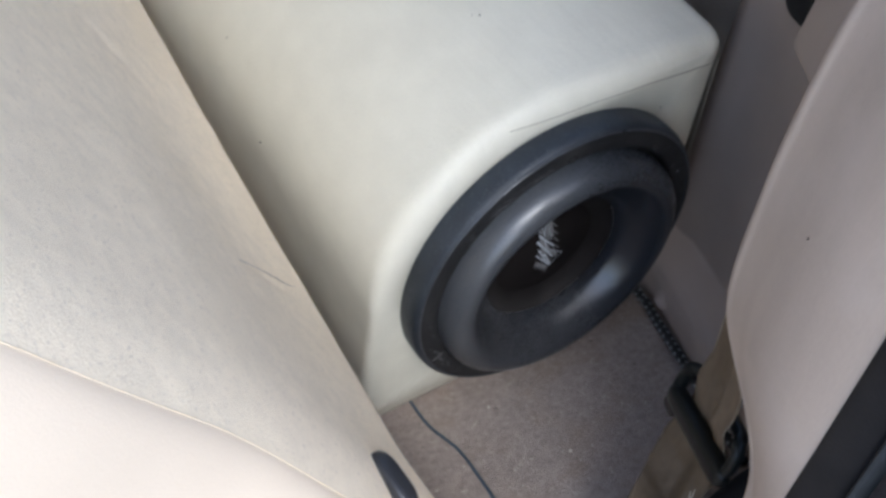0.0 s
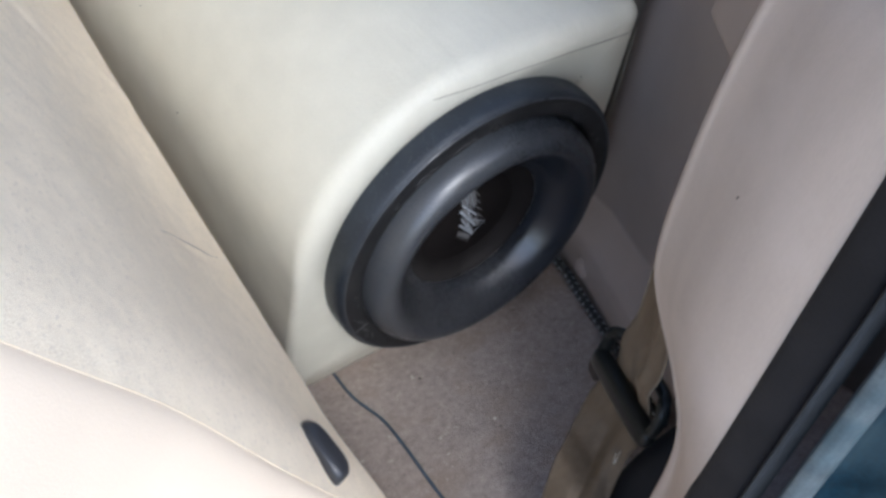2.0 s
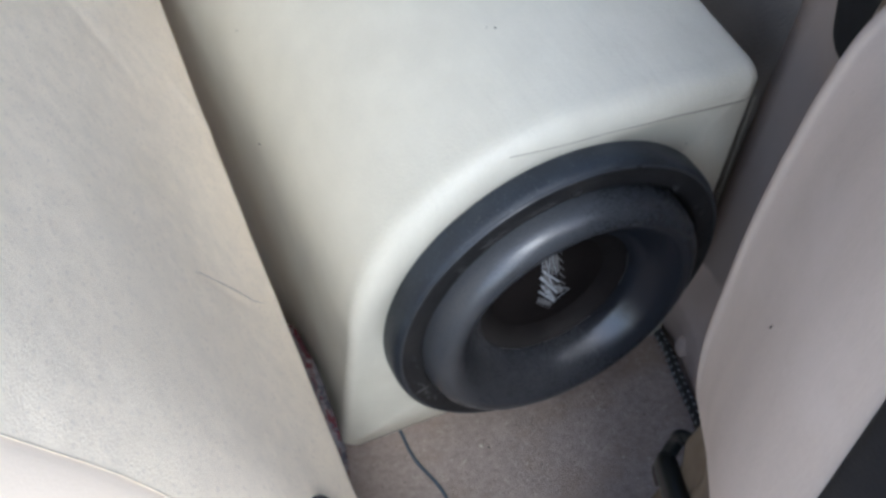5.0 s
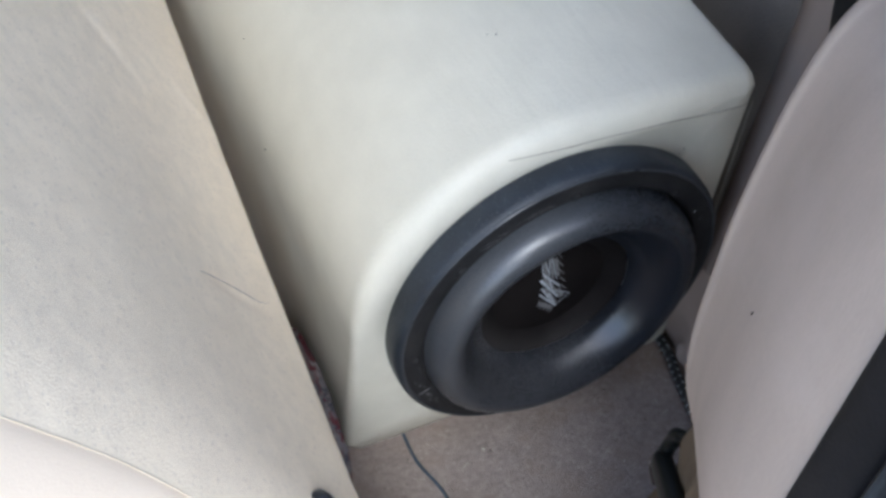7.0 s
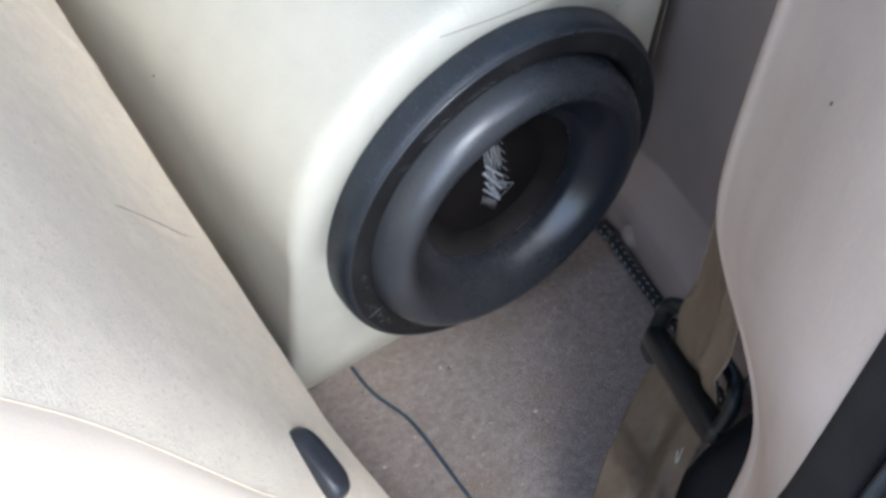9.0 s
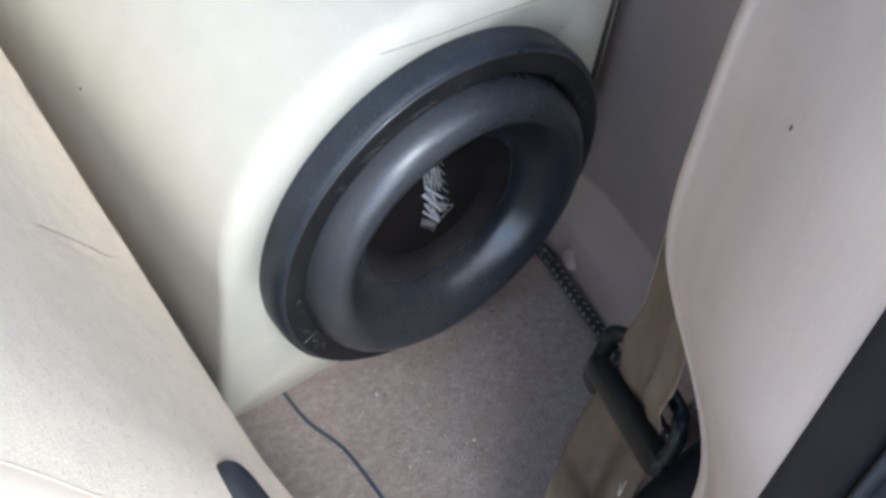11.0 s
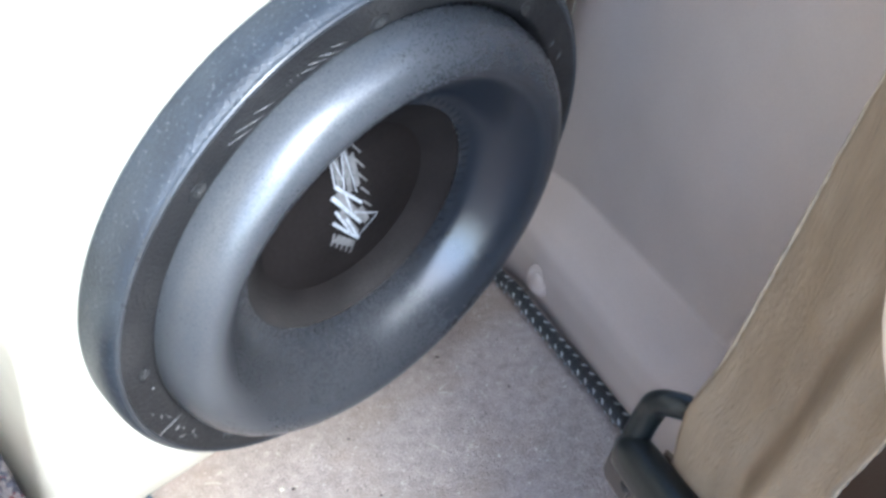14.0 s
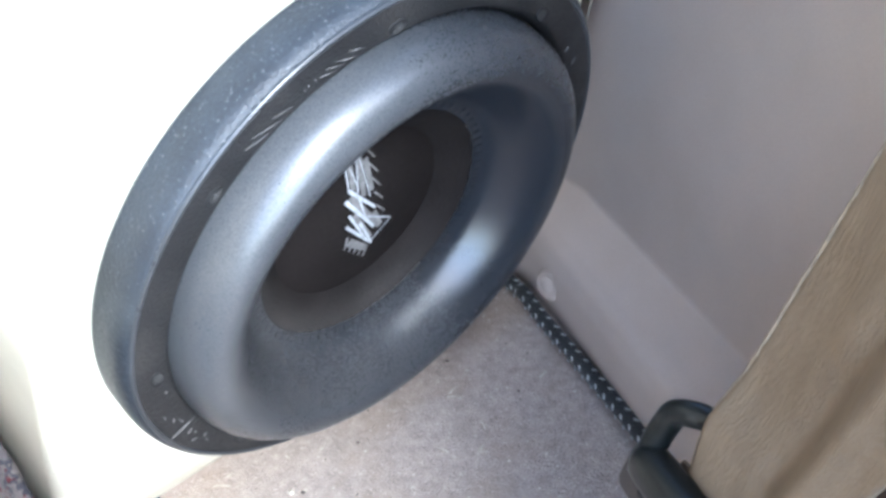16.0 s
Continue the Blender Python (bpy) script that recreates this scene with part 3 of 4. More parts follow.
# high roll with its crest set outwards, and a flat landing where it is glued to the cone
roll = [(0.1368, -0.0240), (0.1367, -0.0295), (0.1358, -0.0350), (0.1340, -0.0400), (0.1314, -0.0442), (0.1281, -0.0475), (0.1243, -0.0496), (0.1203, -0.0505), (0.1162, -0.0500), (0.1122, -0.0482),
        (0.1084, -0.0456), (0.1048, -0.0424), (0.1014, -0.0388), (0.0983, -0.0349), (0.0955, -0.0309), (0.0929, -0.0270), (0.0903, -0.0234), (0.0874, -0.0204), (0.0840, -0.0184), (0.0800, -0.0172), (0.0760, -0.0162)]
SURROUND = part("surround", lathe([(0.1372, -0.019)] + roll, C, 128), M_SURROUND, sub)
part("glued_edge", lathe([(0.0757, -0.0161), (0.0740, -0.0152), (0.0720, -0.0139), (0.0698, -0.0124), (0.0675, -0.0108), (0.0652, -0.0091), (0.0630, -0.0075), (0.0608, -0.0060), (0.0588, -0.0047), (0.0572, -0.0037)], C, 128), M_EDGE, SURROUND, "dull dusty edge where surround meets cone")
for k in range(72):
    a = 2 * math.pi * k / 72
    t = Vector((-math.sin(a), 0, math.cos(a)))
    r = Vector((math.cos(a), 0, math.sin(a)))
    p0 = Vector((CX, 0, CZ)) + r * 0.0722 + Vector((0, -0.0136, 0))
    p1 = Vector((CX, 0, CZ)) + r * 0.0815 + Vector((0, -0.0180, 0))
    if k == 0:
        st = tube([p0 - p0, (p1 - p0) * 0.5 + Vector((0, -0.0004, 0)), p1 - p0], 0.00034, 5)
        stitch_me = finish(st, "stitch", M_STITCH)
        ob = new("stitch", stitch_me)
    else:
        ob = new("stitch", stitch_me)
    ob.parent = SURROUND
    ob.matrix_local = Matrix.Translation(p0) @ Matrix.Rotation(-a, 4, "Y")
part("basket", lathe([(0.1540, 0.003), (0.1500, 0.012), (0.1300, 0.045), (0.0900, 0.10), (0.0, 0.10)], C, 48), M_CONE, sub)
part("cone", lathe([(0.0720, -0.0080), (0.0700, -0.0055), (0.0670, -0.0028), (0.0640, 0.0004)], C, 96), M_CONE, sub)
CAP_P = [(0.0, -0.0085), (0.018, -0.0080), (0.034, -0.0066), (0.046, -0.0048), (0.055, -0.0035), (0.0622, -0.0026), (0.0655, -0.0010)]
CAP = part("dust_cap", lathe([(r, y) for r, y in reversed(CAP_P)], C, 96), M_CONE, sub)


def cap_y(r):
    for (a, p), (b, q) in zip(CAP_P, CAP_P[1:]):
        if r <= b:
            return p + (q - p) * (r - a) / (b - a)
    return 0.0


def emblem_stroke(bm, p, q, w, raised):
    """A flat bar laid on the dust cap between two points."""
    p, q = Vector(p) * 1e-4, Vector(q) * 1e-4
    d = q - p
    side = Vector((-d.y, d.x)).normalized() * w * 0.5e-4
    rows = [p + d * (k / 6) + side * sg * (1 - 0.25 * (k / 6)) for k in range(7) for sg in (-1, 1)]
    top = [bm.verts.new((CX + c.x, cap_y(c.length) - raised, CZ + c.y)) for c in rows]
    for k in range(6):
        bm.faces.new((top[2 * k], top[2 * k + 1], top[2 * k + 3], top[2 * k + 2]))


# a jagged emblem of leaning bars, no lettering: ends (x, z) from the cap's centre in tenths of a millimetre
BRIGHT = [((-160, 500), (-126, 269)), ((-146, 486), (-69, 278)), ((-81, 531), (-63, 218)), ((-73, 513), (28, 151)), ((-126, 269), (77, 42)), ((-146, 202), (89, -126)), ((-116, 83), (25, -180)),
          ((-129, 1), (91, -269)), ((-32, -20), (90, -261)), ((20, 1), (217, -126)), ((218, -134), (88, -235)), ((-61, 203), (15, -19))]
WIDE = [13, 10, 14, 10, 24, 26, 18, 22, 20, 14, 13, 13]
for n_, ((p, q), w) in enumerate(zip(BRIGHT, WIDE)):
    bm = bmesh.new()
    emblem_stroke(bm, p, q, w, 0.0006 + 0.00002 * n_)
    part("emblem_bar", bm, M_WHITE, CAP, "white slanting bar printed on the cap", smooth=False)
for p, q, w in [((-125, 470), (-90, 250), 42), ((-62, 480), (-15, 170), 44), ((-15, 430), (40, 190), 40), ((-110, 215), (95, -95), 46), ((-85, 60), (75, -215), 52), ((60, 0), (140, -150), 60), ((-95, -150), (60, -300), 60)]:
    bm = bmesh.new()
    emblem_stroke(bm, p, q, w, 0.0003)
    part("print_haze", bm, M_GREYPRINT, CAP, "worn grey print under the bars", smooth=False)
for k in range(5):
    for n_, (p, q) in enumerate([((-107 + 43 * k, -97 - 43 * k), (-118 + 41 * k, -198 - 44 * k)), ((-37 + 32 * k, 534 - 122 * k), (52 + 26 * k, 414 - 112 * k)), ((-8 + 9 * k, 440 - 54 * k), (4 + 9 * k, 404 - 54 * k))]):
        bm = bmesh.new()
        emblem_stroke(bm, p, q, (17, 13, 15)[n_], 0.0005 + 0.00002 * n_)
        part("tick", bm, M_GREYPRINT, CAP, "worn grey tick printed on the cap", smooth=False)

# bolts on the gasket, each with a black oval painted for its recess's shade
for k in range(8):
    a = radians(49.4 + 45 * k)
    place = Matrix.Translation((CX + 0.1455 * math.cos(a), -0.0262, CZ + 0.1455 * math.sin(a))) @ Matrix.Rotation(-a, 4, "Y")
    bolt = part("bolt", lathe([(0.0030, 0.0004), (0.0028, -0.0003), (0.0018, -0.0005), (0.0014, 0.0002), (0.0, 0.0002)], (0, 0, 0), 16), M_BOLT, sub, "black bolt sunk in the gasket")
    bolt.matrix_local = place
    bm = lathe([(0.0040, 0.0002), (0.0038, -0.0004), (0.0035, -0.0005), (0.0032, -0.00035), (0.0, -0.0003)], (0, 0, 0), 24)
    for v in bm.verts:
        v.co.z *= 1.5
    part("recess_shade", bm, M_HOLESHADE, bolt)
    bm = lathe([(0.0024, -0.00035), (0.0015, -0.0005), (0.0, -0.00055)], (0, 0, 0), 20)
    for v in bm.verts:
        v.co.z = v.co.z * 1.45 + 0.0012 * math.cos(a)
        v.co.x -= 0.0009
    part("dust_fill", bm, M_DUSTFILL, bolt, "grey dust settled in the recess")

# worn raised marks between two bolts of the gasket: plain bars
mark_rnd = random.Random(8)
for a0, n, gap in ((104, 4, 2.3), (113.5, 3, 1.2), (121, 4, 2.1)):
    for k in range(n):
        a = radians(a0 + gap * k + mark_rnd.uniform(-0.5, 0.5))
        t = Vector((-math.sin(a), 0, math.cos(a)))
        r = Vector((math.cos(a), 0, math.sin(a)))
        big = gap > 1.5
        lean = (t * mark_rnd.uniform(0.9, 1.3) + r * 0.5).normalized() if big else (t * mark_rnd.uniform(-0.4, 1.0) + r).normalized()
        ln = mark_rnd.uniform(0.009, 0.014) if big else mark_rnd.uniform(0.0015, 0.003)
        p = Vector((CX, -0.0264, CZ)) + r * mark_rnd.uniform(0.1445, 0.1475)
        part("raised_mark", tube([p - lean * ln / 2, p + Vector((0, -0.0001, 0)), p + lean * ln / 2], lambda f: 0.0001 + 0.0002 * math.sin(math.pi * f), 5), M_GREYPRINT, sub, "worn pale raised bar on the gasket")

for a_deg, r_, turn_, ln in ((-154, 0.1485, 2, 0.0185), (-151, 0.1470, 20, 0.004), (-149, 0.1460, 60, 0.003), (-147, 0.1500, -40, 0.004), (-145, 0.1455, 10, 0.003), (-143, 0.1480, 70, 0.0035), (-157, 0.1450, 95, 0.006), (-159, 0.1475, 60, 0.004), (-162, 0.1500, 80, 0.0025), (-170, 0.1430, 20, 0.002), (25, 0.1490, 40, 0.006), (31, 0.1460, 15, 0.005)):
    a = radians(a_deg)
    d = Vector((math.cos(a + radians(turn_)), 0, math.sin(a + radians(turn_))))
    p = Vector((CX + r_ * math.cos(a), -0.0264, CZ + r_ * math.sin(a)))
    part("scuff", tube([p - d * ln / 2, p + Vector((0, -0.0002, 0)), p + d * ln / 2], lambda f: 0.00015 + 0.0003 * math.sin(math.pi * f), 5), M_GREYPRINT, sub, "pale scuff on the gasket")

# ---------------------------------------------------------------- front seat
seat = thing("front_seat", "ivory front seat folded forward, its back covered with beige carpet", "car seat")
S_UP = Vector((-0.56, 0.0, 0.83)).normalized()


def seat_edge(y):
    """Lower edge of the seat back's carpet."""
    f = (y + 0.1775) / 0.4813
    return Vector((-0.0503 + 0.0175 * f, y, 0.1926 + 0.0525 * f))


S_N = Vector((0.83, -0.0914, 0.56)).normalized()


def seam_y(s):
    """The carpet's side seam runs slightly inwards on its way up."""
    return -0.202 - 0.045 * max(0.0, 1 - max(s, 0.0) / 0.30) ** 1.6 + 0.0015 * math.sin(26 * s)


def seat_point(y, s, lift=0.0):
    return seat_edge(y) + S_UP * s + S_N * lift


def back_fn(u, v):
    """Carpet back, from the side seam (u=0) inwards, from under the lower edge (v=0) to the top."""
    a = max(0.0, 1 - v / 0.16)
    roll_in = math.sin(min(a * 1.6, 1.0) * math.pi / 2)
    s = 0.014 - 0.016 * roll_in if v < 0.16 else 0.014 + 0.74 * ((v - 0.16) / 0.84) ** 1.15
    across = 0.95 * u ** 1.3
    y = seam_y(max(s, -0.05)) + across
    s -= 0.050 * max(0.0, 1 - across / 0.11) ** 1.5 * max(0.0, 1 - max(0.0, v - 0.16) / 0.25)
    lift = -0.006 * max(0.0, 1 - across / 0.06) ** 2.0
    f = min(1.0, max(0.0, (s - 0.02) / 0.48))
    f = f * f * (3 - 2 * f)
    lift += 0.016 * f + 0.006 * min(1.0, max(0.0, (s - 0.06) / 0.20)) * (across / 0.13) * math.exp(1 - across / 0.13)      # the padding swells behind the carpet
    if v < 0.16:
        lift += -0.016 * (1 - math.cos(min(a * 1.6, 1.0) * math.pi / 2)) - 0.07 * max(0.0, a - 0.55) / 0.45
    lift += 0.0015 * noise.noise(Vector((y * 5, s * 6, 0.3))) * min(1, across / 0.05) + 0.0005 * noise.noise(Vector((y * 24, s * 24, 1.3)))
    lift -= 0.004 * math.exp(-((y - 0.10) / 0.12) ** 2 - ((s - 0.10) / 0.10) ** 2)
    # short creases near the lower edge and higher up
    lift -= 0.0020 * math.exp(-((y - 0.0145 + 0.07 * s) / 0.0035) ** 2) * math.exp(-((s - 0.088) / 0.036) ** 2)
    lift += 0.0012 * math.exp(-((y - 0.226 - 0.6 * s) / 0.008) ** 2) * math.exp(-((s - 0.035) / 0.025) ** 2)
    lift -= 0.0013 * math.exp(-((y - 0.155 - 0.45 * s) / 0.012) ** 2) * math.exp(-((s - 0.165) / 0.04) ** 2)
    return seat_point(y, s, lift)


back_bm = grid(back_fn, 190, 110)
part("back_panel", back_bm, M_SEATCARPET, seat, "beige carpet back with a few creases")


def side_fn(u, v):
    """Vinyl side of the seat back: from the seam round to the front."""
    w = 0.07 + 0.93 * v
    base = Vector(back_fn(0.0, w))
    out = 0.046 * math.sin(min(1.0, u * 1.5) * math.pi / 2)
    lift = -0.24 * u ** 1.5 + 0.004 * noise.noise(Vector((v * 5, u * 3, 4))) * min(1, u * 5)
    low = -0.02 * u if v < 0.3 else -0.02 * u * max(0, 1 - (v - 0.3) * 4)
    return base + Vector((0, -out, 0)) + S_N * lift + S_UP * low


part("side_bolster", grid(side_fn, 34, 70), M_SEATVINYL, seat, "smooth ivory vinyl side")
pts = [Vector(back_fn(0.0, 0.07 + 0.93 * v / 70)) + S_N * 0.0006 for v in range(71)]
part("piping", tube(pts, 0.0004, 6), M_SEATCARPET, seat, "turned edge between carpet and vinyl")
bm = grid(lambda u, v: seat_point(-0.24 + 0.95 * u, -0.03 + 0.80 * v, -0.235), 4, 4)
part("front_cushion", bm, M_SEATVINYL, seat)

# a dark speck and a fine thread caught in the carpet
bm = lathe([(0.0, -0.0007), (0.0009, -0.0005), (0.0013, 0.0), (0.0, 0.0006)], (0, 0, 0), 8)
speck = part("lint_speck", bm, M_DARKBITS, seat, "dark speck of lint")
speck.location = seat_point(0.1505, 0.183, 0.0012)
thread_line = spline([seat_point(0.0005, 0.160, 0.0022), seat_point(0.0071, 0.127, 0.0020), seat_point(0.0112, 0.085, 0.0018), seat_point(0.0118, 0.062, 0.0018), seat_point(0.0165, 0.045, 0.0020)], 8)
part("caught_thread", tube(thread_line, lambda f: 0.0001 + 0.00028 * math.sin(math.pi * f), 5), M_THREAD, seat, "fine brown thread lying in a crease")

# release lever on the carpet back
LEVER_IN, LEVER_OUT = Vector((-0.0950, -0.1640, 0.2670)), Vector((-0.0895, -0.2140, 0.2570))
lever_up = (LEVER_IN - LEVER_OUT).normalized()
lever_mid = (LEVER_IN + LEVER_OUT) / 2
LEVER_N = Vector((0.45, -0.1, 0.88))
LEVER_N = (LEVER_N - lever_up * LEVER_N.dot(lever_up)).normalized()


def lever_fn(u, v):
    a = 2 * math.pi * u
    side = lever_up.cross(LEVER_N).normalized()
    h = v
    prof = [(1.0, -0.010), (1.0, 0.004), (0.96, 0.0075), (0.84, 0.0105), (0.55, 0.0125), (0.25, 0.0128), (0.001, 0.0128)]
    k = h * (len(prof) - 1)
    i = min(int(k), len(prof) - 2)
    f = k - i
    r, up = (prof[i][n] * (1 - f) + prof[i + 1][n] * f for n in (0, 1))
    ca, sa = math.cos(a), math.sin(a)
    ex = lambda t, n: math.copysign(abs(t) ** (2 / n), t)
    return lever_mid + lever_up * (0.0262 * r * ex(ca, 3.4)) + side * (0.0104 * r * ex(sa, 2.8) * (1 - 0.03 * ca)) + LEVER_N * (up - 0.006)


lever = part("release_lever", grid(lever_fn, 36, 12, True), M_LEVER, seat, "satin black oval release lever")
part("lever_stem", tube([lever_mid + lever_up * 0.012 - LEVER_N * 0.004, lever_mid + lever_up * 0.022 - LEVER_N * 0.03], 0.008, 14), M_LEVER, lever)

# ---------------------------------------------------------------- seat belt
belt = thing("seat_belt", "tan seat belt webbing threaded through a black latch plate", "seat belt")
A0 = Vector((0.1686, -0.2188, 0.2732))      # inner upper corner of the latch plate
B_DIR = Vector((-0.406, -0.854, 0.323)).normalized()
UPV = Vector((0.05, 0.0, 1.0))
P_N = Vector((-0.92, 0.36, 0.0)).normalized()     # towards the front


def at(a, b, n=0.0):
    """A point of the latch plate: a along it, b upwards, n proud of it."""
    return A0 + B_DIR * a + UPV * b + P_N * n


def web(name, edge, width_dirs, width, mtl, face, label=""):
    """A ribbon of webbing along one edge path, with its own direction of width at each point and a long soft fold."""
    n = len(edge)

    def fn(u, v):
        k = min(int(round(v * (n - 1))), n - 1)
        fold = 0.0012 * math.sin(u * 8 + v * 5) + 0.0045 * min(1, v * 3) * (math.exp(-((u - 0.76) / 0.09) ** 2) - math.exp(-((u - 0.54) / 0.09) ** 2)) + 0.0012 * math.sin(9 * v + 3 * u)
        return edge[k] + width_dirs[k] * width * u + face * fold

    ob = part(name, grid(fn, 36, n - 1), mtl, belt, label)
    so = ob.modifiers.new("thickness", "SOLIDIFY")
    so.thickness = 0.0014
    return ob


up_edge = spline([at(0.026, -0.052, -0.0080), at(0.026, -0.036, -0.0075), at(0.026, -0.020, -0.0045), at(0.026, -0.004, -0.0010), at(0.0262, 0.012, 0.0020), Vector((0.1585, -0.2430, 0.319)), Vector((0.1500, -0.2460, 0.360)),
                  Vector((0.1410, -0.2490, 0.400)), Vector((0.1340, -0.2520, 0.450)), Vector((0.1270, -0.2560, 0.540)), Vector((0.1200, -0.2600, 0.70)), Vector((0.1150, -0.2620, 1.2))], 12)
wd = [B_DIR.lerp(Vector((-0.55, -0.83, 0.05)), min(1, k / 84)).normalized() for k in range(len(up_edge))]
UPPER = web("upper_webbing", up_edge, wd, 0.067, M_BELT, P_N)
part("selvedge", tube([p - w * (0.0003 + 0.0004 * noise.noise(p * 160)) + P_N * 0.0006 for p, w in zip(up_edge, wd)], lambda f: 0.0008 + 0.0005 * noise.noise(Vector((f * 150, 0, 0))), 6), M_SELVEDGE, UPPER, "pale worn edge of the webbing")
part("selvedge", tube([p + w * (0.0671 + 0.0004 * noise.noise(p * 160)) + P_N * 0.0004 for p, w in zip(up_edge, wd)], lambda f: 0.0007 + 0.0005 * noise.noise(Vector((f * 150, 4, 0))), 6), M_SELVEDGE, UPPER, "pale worn edge of the webbing")
# below the plate the slack webbing bows forward
low_edge = spline([at(0.017, -0.034, -0.0085), at(0.017, -0.052, -0.0075), Vector((0.1640, -0.2290, 0.190)), Vector((0.1550, -0.2310, 0.177)), Vector((0.1380, -0.2380, 0.169)), Vector((0.1210, -0.2465, 0.171)), Vector((0.1020, -0.2570, 0.171)), Vector((0.0860, -0.2680, 0.155)), Vector((0.0780, -0.2760, 0.11))], 8)
wd_low = [B_DIR.lerp(Vector((-0.30, -0.92, 0.15)), min(1, k / 40)).normalized() for k in range(len(low_edge))]
web("lower_webbing", low_edge, wd_low, 0.080, M_BELT, Vector((-0.4, 0.1, 0.9)))


def rounded_bar(a0, a1, b, half_b, n, half_n, power=3.2):
    """A bar with a rounded square section and rounded ends, along the plate."""
    ex = lambda t: math.copysign(abs(t) ** (2 / power), t)

    def fn(u, v):
        w = 2 * math.pi * u
        end = (1 - abs(2 * v - 1) ** 10) ** 0.5 * 0.55 + 0.45
        return at(a0 + (a1 - a0) * v, b + half_b * end * ex(math.sin(w)), n + half_n * end * ex(math.cos(w)))

    bm = grid(fn, 28, 24, True)
    bmesh.ops.holes_fill(bm, edges=bm.edges)
    return bm


PLATE = part("latch_plate", rounded_bar(0.000, 0.119, -0.0400, 0.0108, 0.0030, 0.0075), M_PLASTIC, belt, "glossy black plastic latch plate with a slotted loop")
loop_path = [at(a, b, n) for a, b, n in [(0.014, -0.040, 0.002), (0.0065, -0.0370, 0.0015), (0.0042, -0.0280, 0.0), (0.0042, -0.0180, -0.001), (0.0058, -0.0100, -0.001), (0.0120, -0.0050, -0.003), (0.022, -0.0042, -0.0075), (0.055, -0.0042, -0.009),
                                         (0.094, -0.0042, -0.0075), (0.1045, -0.0050, -0.003), (0.1110, -0.0095, -0.001), (0.1132, -0.0180, 0.0), (0.1132, -0.0290, 0.001), (0.1105, -0.0380, 0.002), (0.104, -0.0410, 0.002)]]
part("loop", tube(spline(loop_path, 6), 0.0060, 14, flat=0.85), M_PLASTIC, PLATE, "rounded loop behind the webbing")


def tongue_bm():
    """Flat lug below the inner end, with rounded corners."""
    pts = []
    for ca, cb, r, a0 in ((0.0185, -0.0400, 0.004, 0), (0.0030, -0.0385, 0.004, 90), (0.0045, -0.0585, 0.006, 180), (0.0150, -0.0610, 0.0045, 270)):
        for k in range(7):
            w = radians(a0 + 15 * k)
            pts.append((ca + r * math.cos(w), cb + r * math.sin(w)))
    bm = bmesh.new()
    rows = [[bm.verts.new(at(0.0110 + (a - 0.0110) * sc, -0.050 + (b + 0.050) * sc, n)) for a, b in pts] for sc, n in ((0.96, 0.0052), (1.0, 0.0044), (1.0, 0.0), (0.96, -0.0008))]
    for p, q in zip(rows, rows[1:]):
        for k in range(len(pts)):
            m_ = (k + 1) % len(pts)
            bm.faces.new((p[k], p[m_], q[m_], q[k]))
    bm.faces.new(rows[0])
    bm.faces.new(rows[-1])
    return bm


part("lug", tongue_bm(), M_LUG, PLATE, "dull brownish black lug", smooth=False)
# black disc on the lug in place of a shaded hole
part("lug_hole", tube([at(0.0165, -0.0555, 0.0048), at(0.0165, -0.0555, 0.0056)], 0.0026, 14), M_HOLESHADE, PLATE)

THREAD = [(0.118, -0.2965, 0.222), (0.128, -0.2945, 0.192), (0.126, -0.2955, 0.216)]
# black retractor cover low behind the pillar
cover = thing("retractor_cover", "black plastic belt retractor cover on the floor beside the pillar", "belt retractor")


def cover_fn(u, v):
    a, b = 2 * math.pi * u, math.pi * v
    ex = lambda t, n: math.copysign(abs(t) ** (2 / n), t)
    sx, sy, sz = ex(math.cos(a), 3.5) * ex(math.sin(b), 3.5), ex(math.sin(a), 3.5) * ex(math.sin(b), 3.5), ex(math.cos(b), 3.0)
    return (0.160 + 0.062 * sx + 0.030 * sz, -0.338 + 0.044 * sy, 0.120 + 0.120 * sz + 0.012 * sx)


part("shell", grid(cover_fn, 32, 20, True), M_SEAL, cover)
part("loose_thread", tube(spline(THREAD, 5), lambda f: 0.0003 + 0.0004 * math.sin(math.pi * f), 5), M_PALEBITS, cover, "frayed pale thread")

# dark belt guide on the corner trim
guide = thing("belt_guide", "black plastic belt guide fixed high on the corner trim", "belt guide")


def guide_fn(u, v):
    a, b = 2 * math.pi * u, math.pi * v
    ex = lambda t, n: math.copysign(abs(t) ** (2 / n), t)
    p, q, w = ex(math.cos(a), 4) * ex(math.sin(b), 4), ex(math.sin(a), 4) * ex(math.sin(b), 4), ex(math.cos(b), 4)
    y = -0.040 + 0.046 * p
    return (0.430 + 0.45 * min(0, y) + 0.018 * w, y + 0.01 * q, 0.510 + 0.105 * q - 0.012 * p)


part("cover", grid(guide_fn, 40, 20, True), M_SEAL, guide)
plate = box_bm(-0.024, 0.024, -0.060, 0.060, -0.13, 0.13)
for v in plate.verts:
    v.co.x += 0.12 * v.co.z if v.co.x < 0 else 0.0
    if v.co.z < 0 and v.co.y < 0:
        v.co.z -= 0.012
plate = part("side_plate", plate, M_TRIM, guide, "pale taupe plastic side plate", bevel=0.008)
plate.matrix_local = Matrix.Translation((0.358, -0.152, 0.560)) @ Matrix.Rotation(radians(-24), 4, "Z")

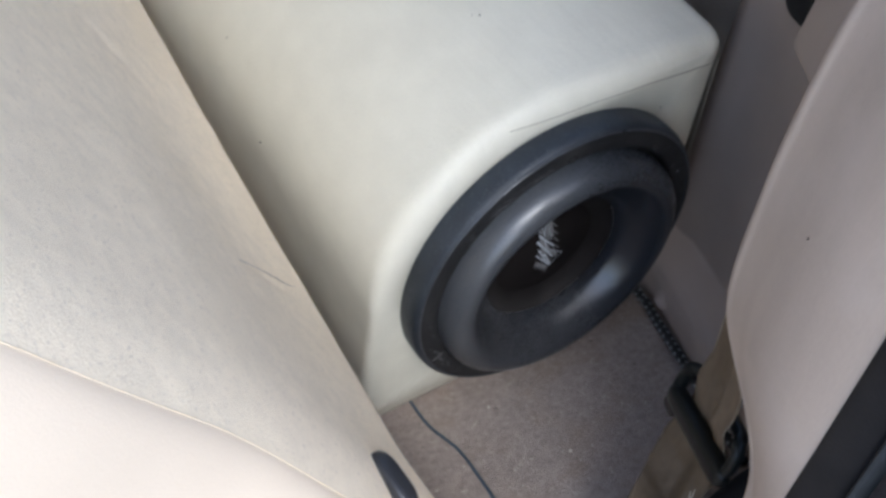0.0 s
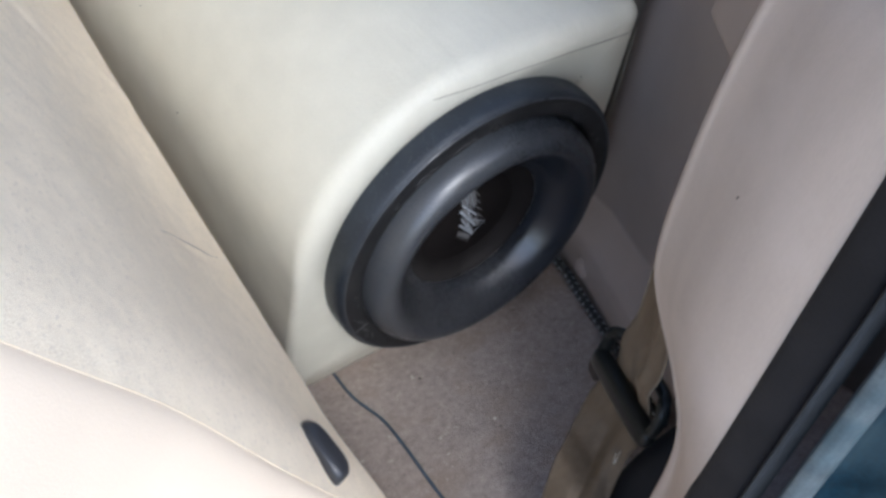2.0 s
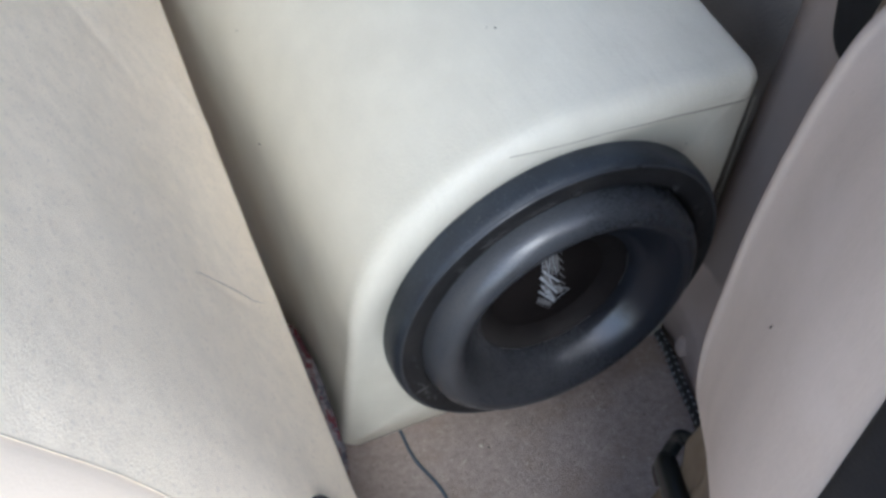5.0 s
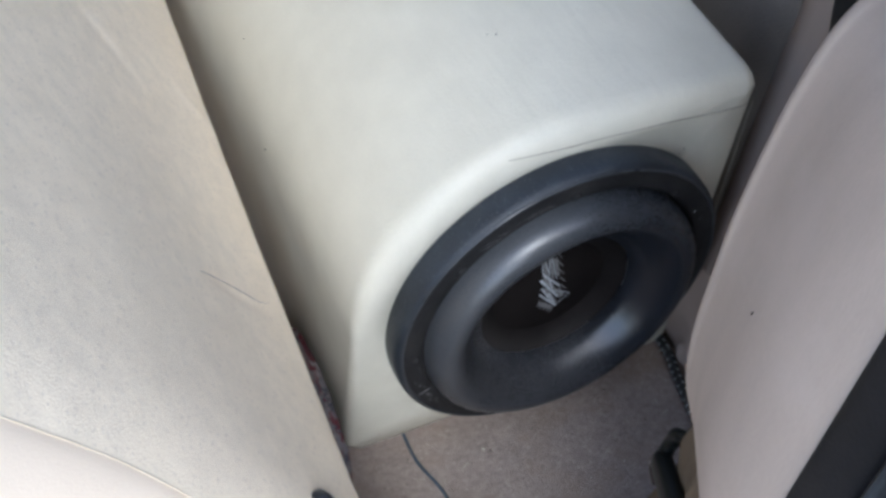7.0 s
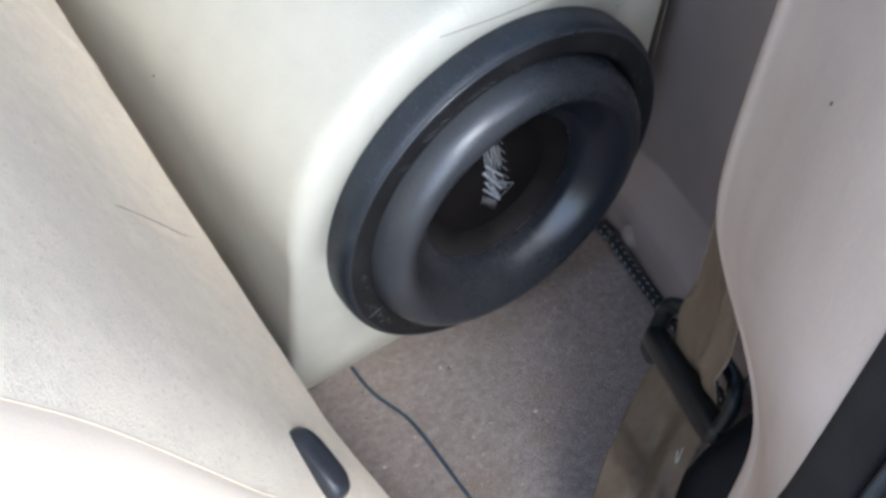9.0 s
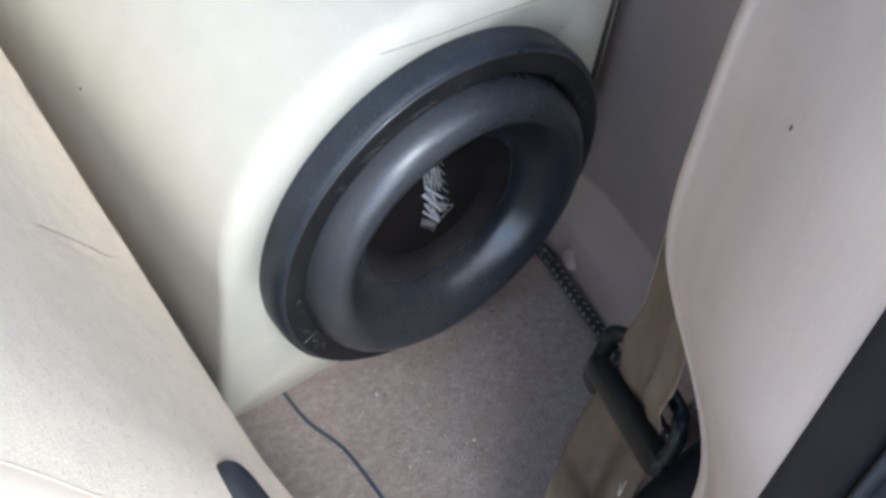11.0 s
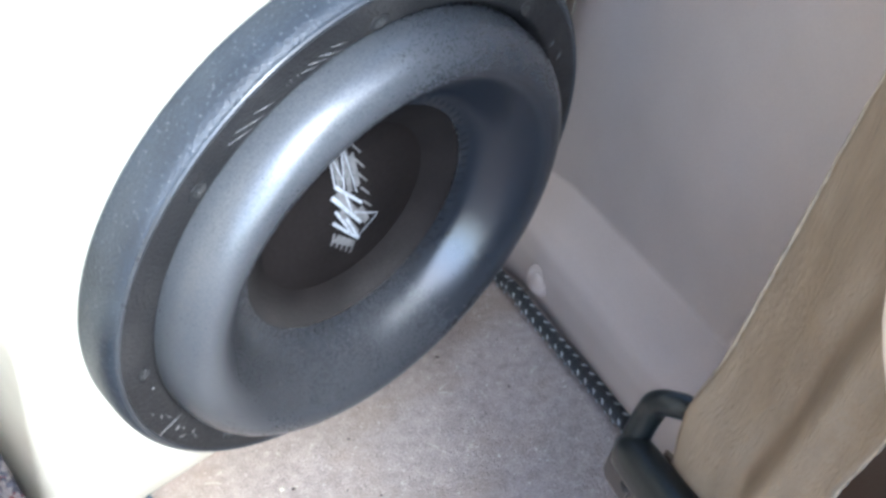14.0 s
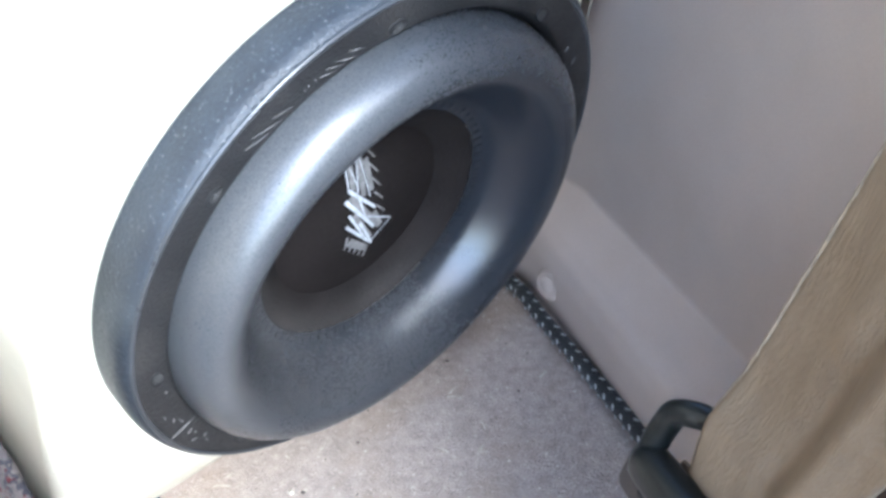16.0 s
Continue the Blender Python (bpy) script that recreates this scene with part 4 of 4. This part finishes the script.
# ---------------------------------------------------------------- cables and clutter
cable = thing("power_cable", "black braided power cable with white tracer lying along the floor edge", "cable")
path = spline([(0.392, 0.060, -0.028), (0.3835, 0.006, -0.0240), (0.3775, -0.010, -0.0165), (0.3655, -0.040, -0.0085), (0.3475, -0.086, 0.0068), (0.3350, -0.118, 0.0175), (0.3210, -0.153, 0.0285), (0.303, -0.195, 0.042), (0.28, -0.25, 0.060)], 26)
part("sleeve", tube(path, 0.0054, 14), M_SLEEVE, cable)


def tracer_bm():
    bm = bmesh.new()
    run, k = 0.0, 1
    for k in range(1, len(path) - 1):
        run += (path[k] - path[k - 1]).length
        if run < 0.0112:
            continue
        run -= 0.0112
        d = (path[k + 1] - path[k - 1]).normalized()
        up = Vector((-0.50, -0.30, 0.80))
        up = (up - d * up.dot(d)).normalized()
        sd = d.cross(up)
        for row, off in ((-0.55, 0.0), (0.60, 0.0018), (1.75, 0.0056)):
            c = path[k] + d * off
            o = up * math.cos(row) + sd * math.sin(row)
            t = (d * 0.9 + sd * (0.55 if row > 0 else -0.55)).normalized()
            w = o.cross(t)
            rim = [bm.verts.new(c + o * 0.0049 + t * 0.0044 * math.cos(j * math.pi / 4) + w * 0.0013 * math.sin(j * math.pi / 4)) for j in range(8)]
            top = bm.verts.new(c + o * 0.0060)
            for j in range(8):
                bm.faces.new((rim[j], rim[(j + 1) % 8], top))
    return bm


part("tracer", tracer_bm(), M_TRACER, cable, "white tracer flecks in the braid")

wire = thing("thin_wire", "thin blue-grey wire coming out from under the speaker box", "wire")
wp = [(0.072, 0.06, -0.034), (0.0690, 0.018, -0.0335), (0.0650, -0.024, 0), (0.0700, -0.068, 0), (0.0655, -0.113, 0), (0.0580, -0.160, 0), (0.0515, -0.208, 0), (0.045, -0.26, 0)]
wp = [(x, y, z if z else floor_z(y) + 0.0018) for x, y, z in wp]
part("strand", tube(spline(wp, 8), 0.0011, 8), M_WIRE, wire)
part("second_strand", tube(spline([(x + 0.0016, y, z + 0.0004) for x, y, z in wp], 8), 0.0008, 6), M_WIRE, wire)


# red patterned rug between seat and box
def rug_fn(u, v):
    y = -0.085 + 0.70 * v
    x = -0.22 + (0.214 + 0.018 * min(0.0, y) / 0.085) * u
    x += 0.006 * noise.noise(Vector((v * 9, 0, 2))) * (1 - u)
    edge = min(u * 1.2, (1 - u) * 3.0 + 0.9 * min(1.0, max(0.0, (y + 0.02) / 0.04)), v * 2.5, 1 - v)
    heap = 0.045 + 0.036 * min(1.0, max(0.0, (y + 0.06) / 0.11))
    heap *= 0.2 + 0.8 * min(1.0, max(0.0, (0.20 - y) / 0.08))
    h = heap * (1 + 0.8 * math.exp(-((u - 0.85) / 0.08) ** 2)) * min(1, edge * 6) ** 0.6 + 0.016 * noise.noise(Vector((x * 22, y * 22, 0))) * min(1, edge * 9) + 0.004 * noise.noise(Vector((x * 80, y * 80, 5)))
    return (x, y, floor_z(y) + 0.001 + max(0.0, h))


slab("rug", grid(rug_fn, 40, 120), M_RUG, 0.006, "rumpled red, white and grey patterned rug on the floor", "rug", kind="thing", offset=-1)


def scatter(name, count, mtl, maker, label, seed, known=()):
    rnd = random.Random(seed)
    bm = bmesh.new()
    for _ in range(count):
        x, y = rnd.uniform(0.0, 0.36), rnd.uniform(-0.33, 0.01)
        maker(bm, Vector((x, y, floor_z(y))), rnd)
    for x, y in known:
        for _ in range(3):
            maker(bm, Vector((x + rnd.uniform(-0.0007, 0.0007), y + rnd.uniform(-0.0007, 0.0007), floor_z(y) + 0.0006)), rnd)
    return tagged(part(name, bm, mtl, smooth=False), label, "crumbs", kind="stuff")


def crumb(bm, p, rnd):
    r = rnd.uniform(0.0004, 0.0011) * (2.0 if rnd.random() < 0.08 else 1)
    a = rnd.uniform(0, 6.28)
    ring = [bm.verts.new(p + Vector((math.cos(a + k * 1.57) * r * rnd.uniform(0.6, 1.3), math.sin(a + k * 1.57) * r * rnd.uniform(0.6, 1.3), 0.0003))) for k in range(4)]
    top = bm.verts.new(p + Vector((0, 0, r * 0.9)))
    for k in range(4):
        bm.faces.new((ring[k], ring[(k + 1) % 4], top))


def straw(bm, p, rnd):
    a, ln = rnd.uniform(0, 6.28), rnd.uniform(0.003, 0.012)
    d = Vector((math.cos(a), math.sin(a), -SLOPE * math.sin(a))).normalized()
    s = Vector((-d.y, d.x, 0)) * rnd.uniform(0.00015, 0.0004)
    e = Vector((0, 0, 0.0012))
    v = [bm.verts.new(p + e + d * t * ln + s * w + Vector((0, 0, 0.001 if abs(t) < 0.1 else 0))) for t, w in ((-0.5, -1), (0, -1), (0.5, -1), (0.5, 1), (0, 1), (-0.5, 1))]
    bm.faces.new((v[0], v[1], v[4], v[5]))
    bm.faces.new((v[1], v[2], v[3], v[4]))


scatter("dark_crumbs", 110, M_DARKBITS, crumb, "dark crumbs scattered on the brown carpet", 3, ((0.3316, -0.0355), (0.1609, -0.0674)))
scatter("pale_crumbs", 340, M_PALEBITS, crumb, "pale crumbs and grit on the brown carpet", 4)
scatter("straw_bits", 66, M_PALEBITS, straw, "short dry straw pieces on the brown carpet", 5, ((0.3234, -0.0774), (0.2407, -0.0961), (0.2873, -0.1747)))

# ---------------------------------------------------------------- the whole plan to true size
for ob in scene.objects:
    if ob.parent is None and ob.type in {"MESH", "EMPTY"}:
        ob.matrix_world = Matrix.Scale(TRUE_SIZE, 4) @ ob.matrix_basis
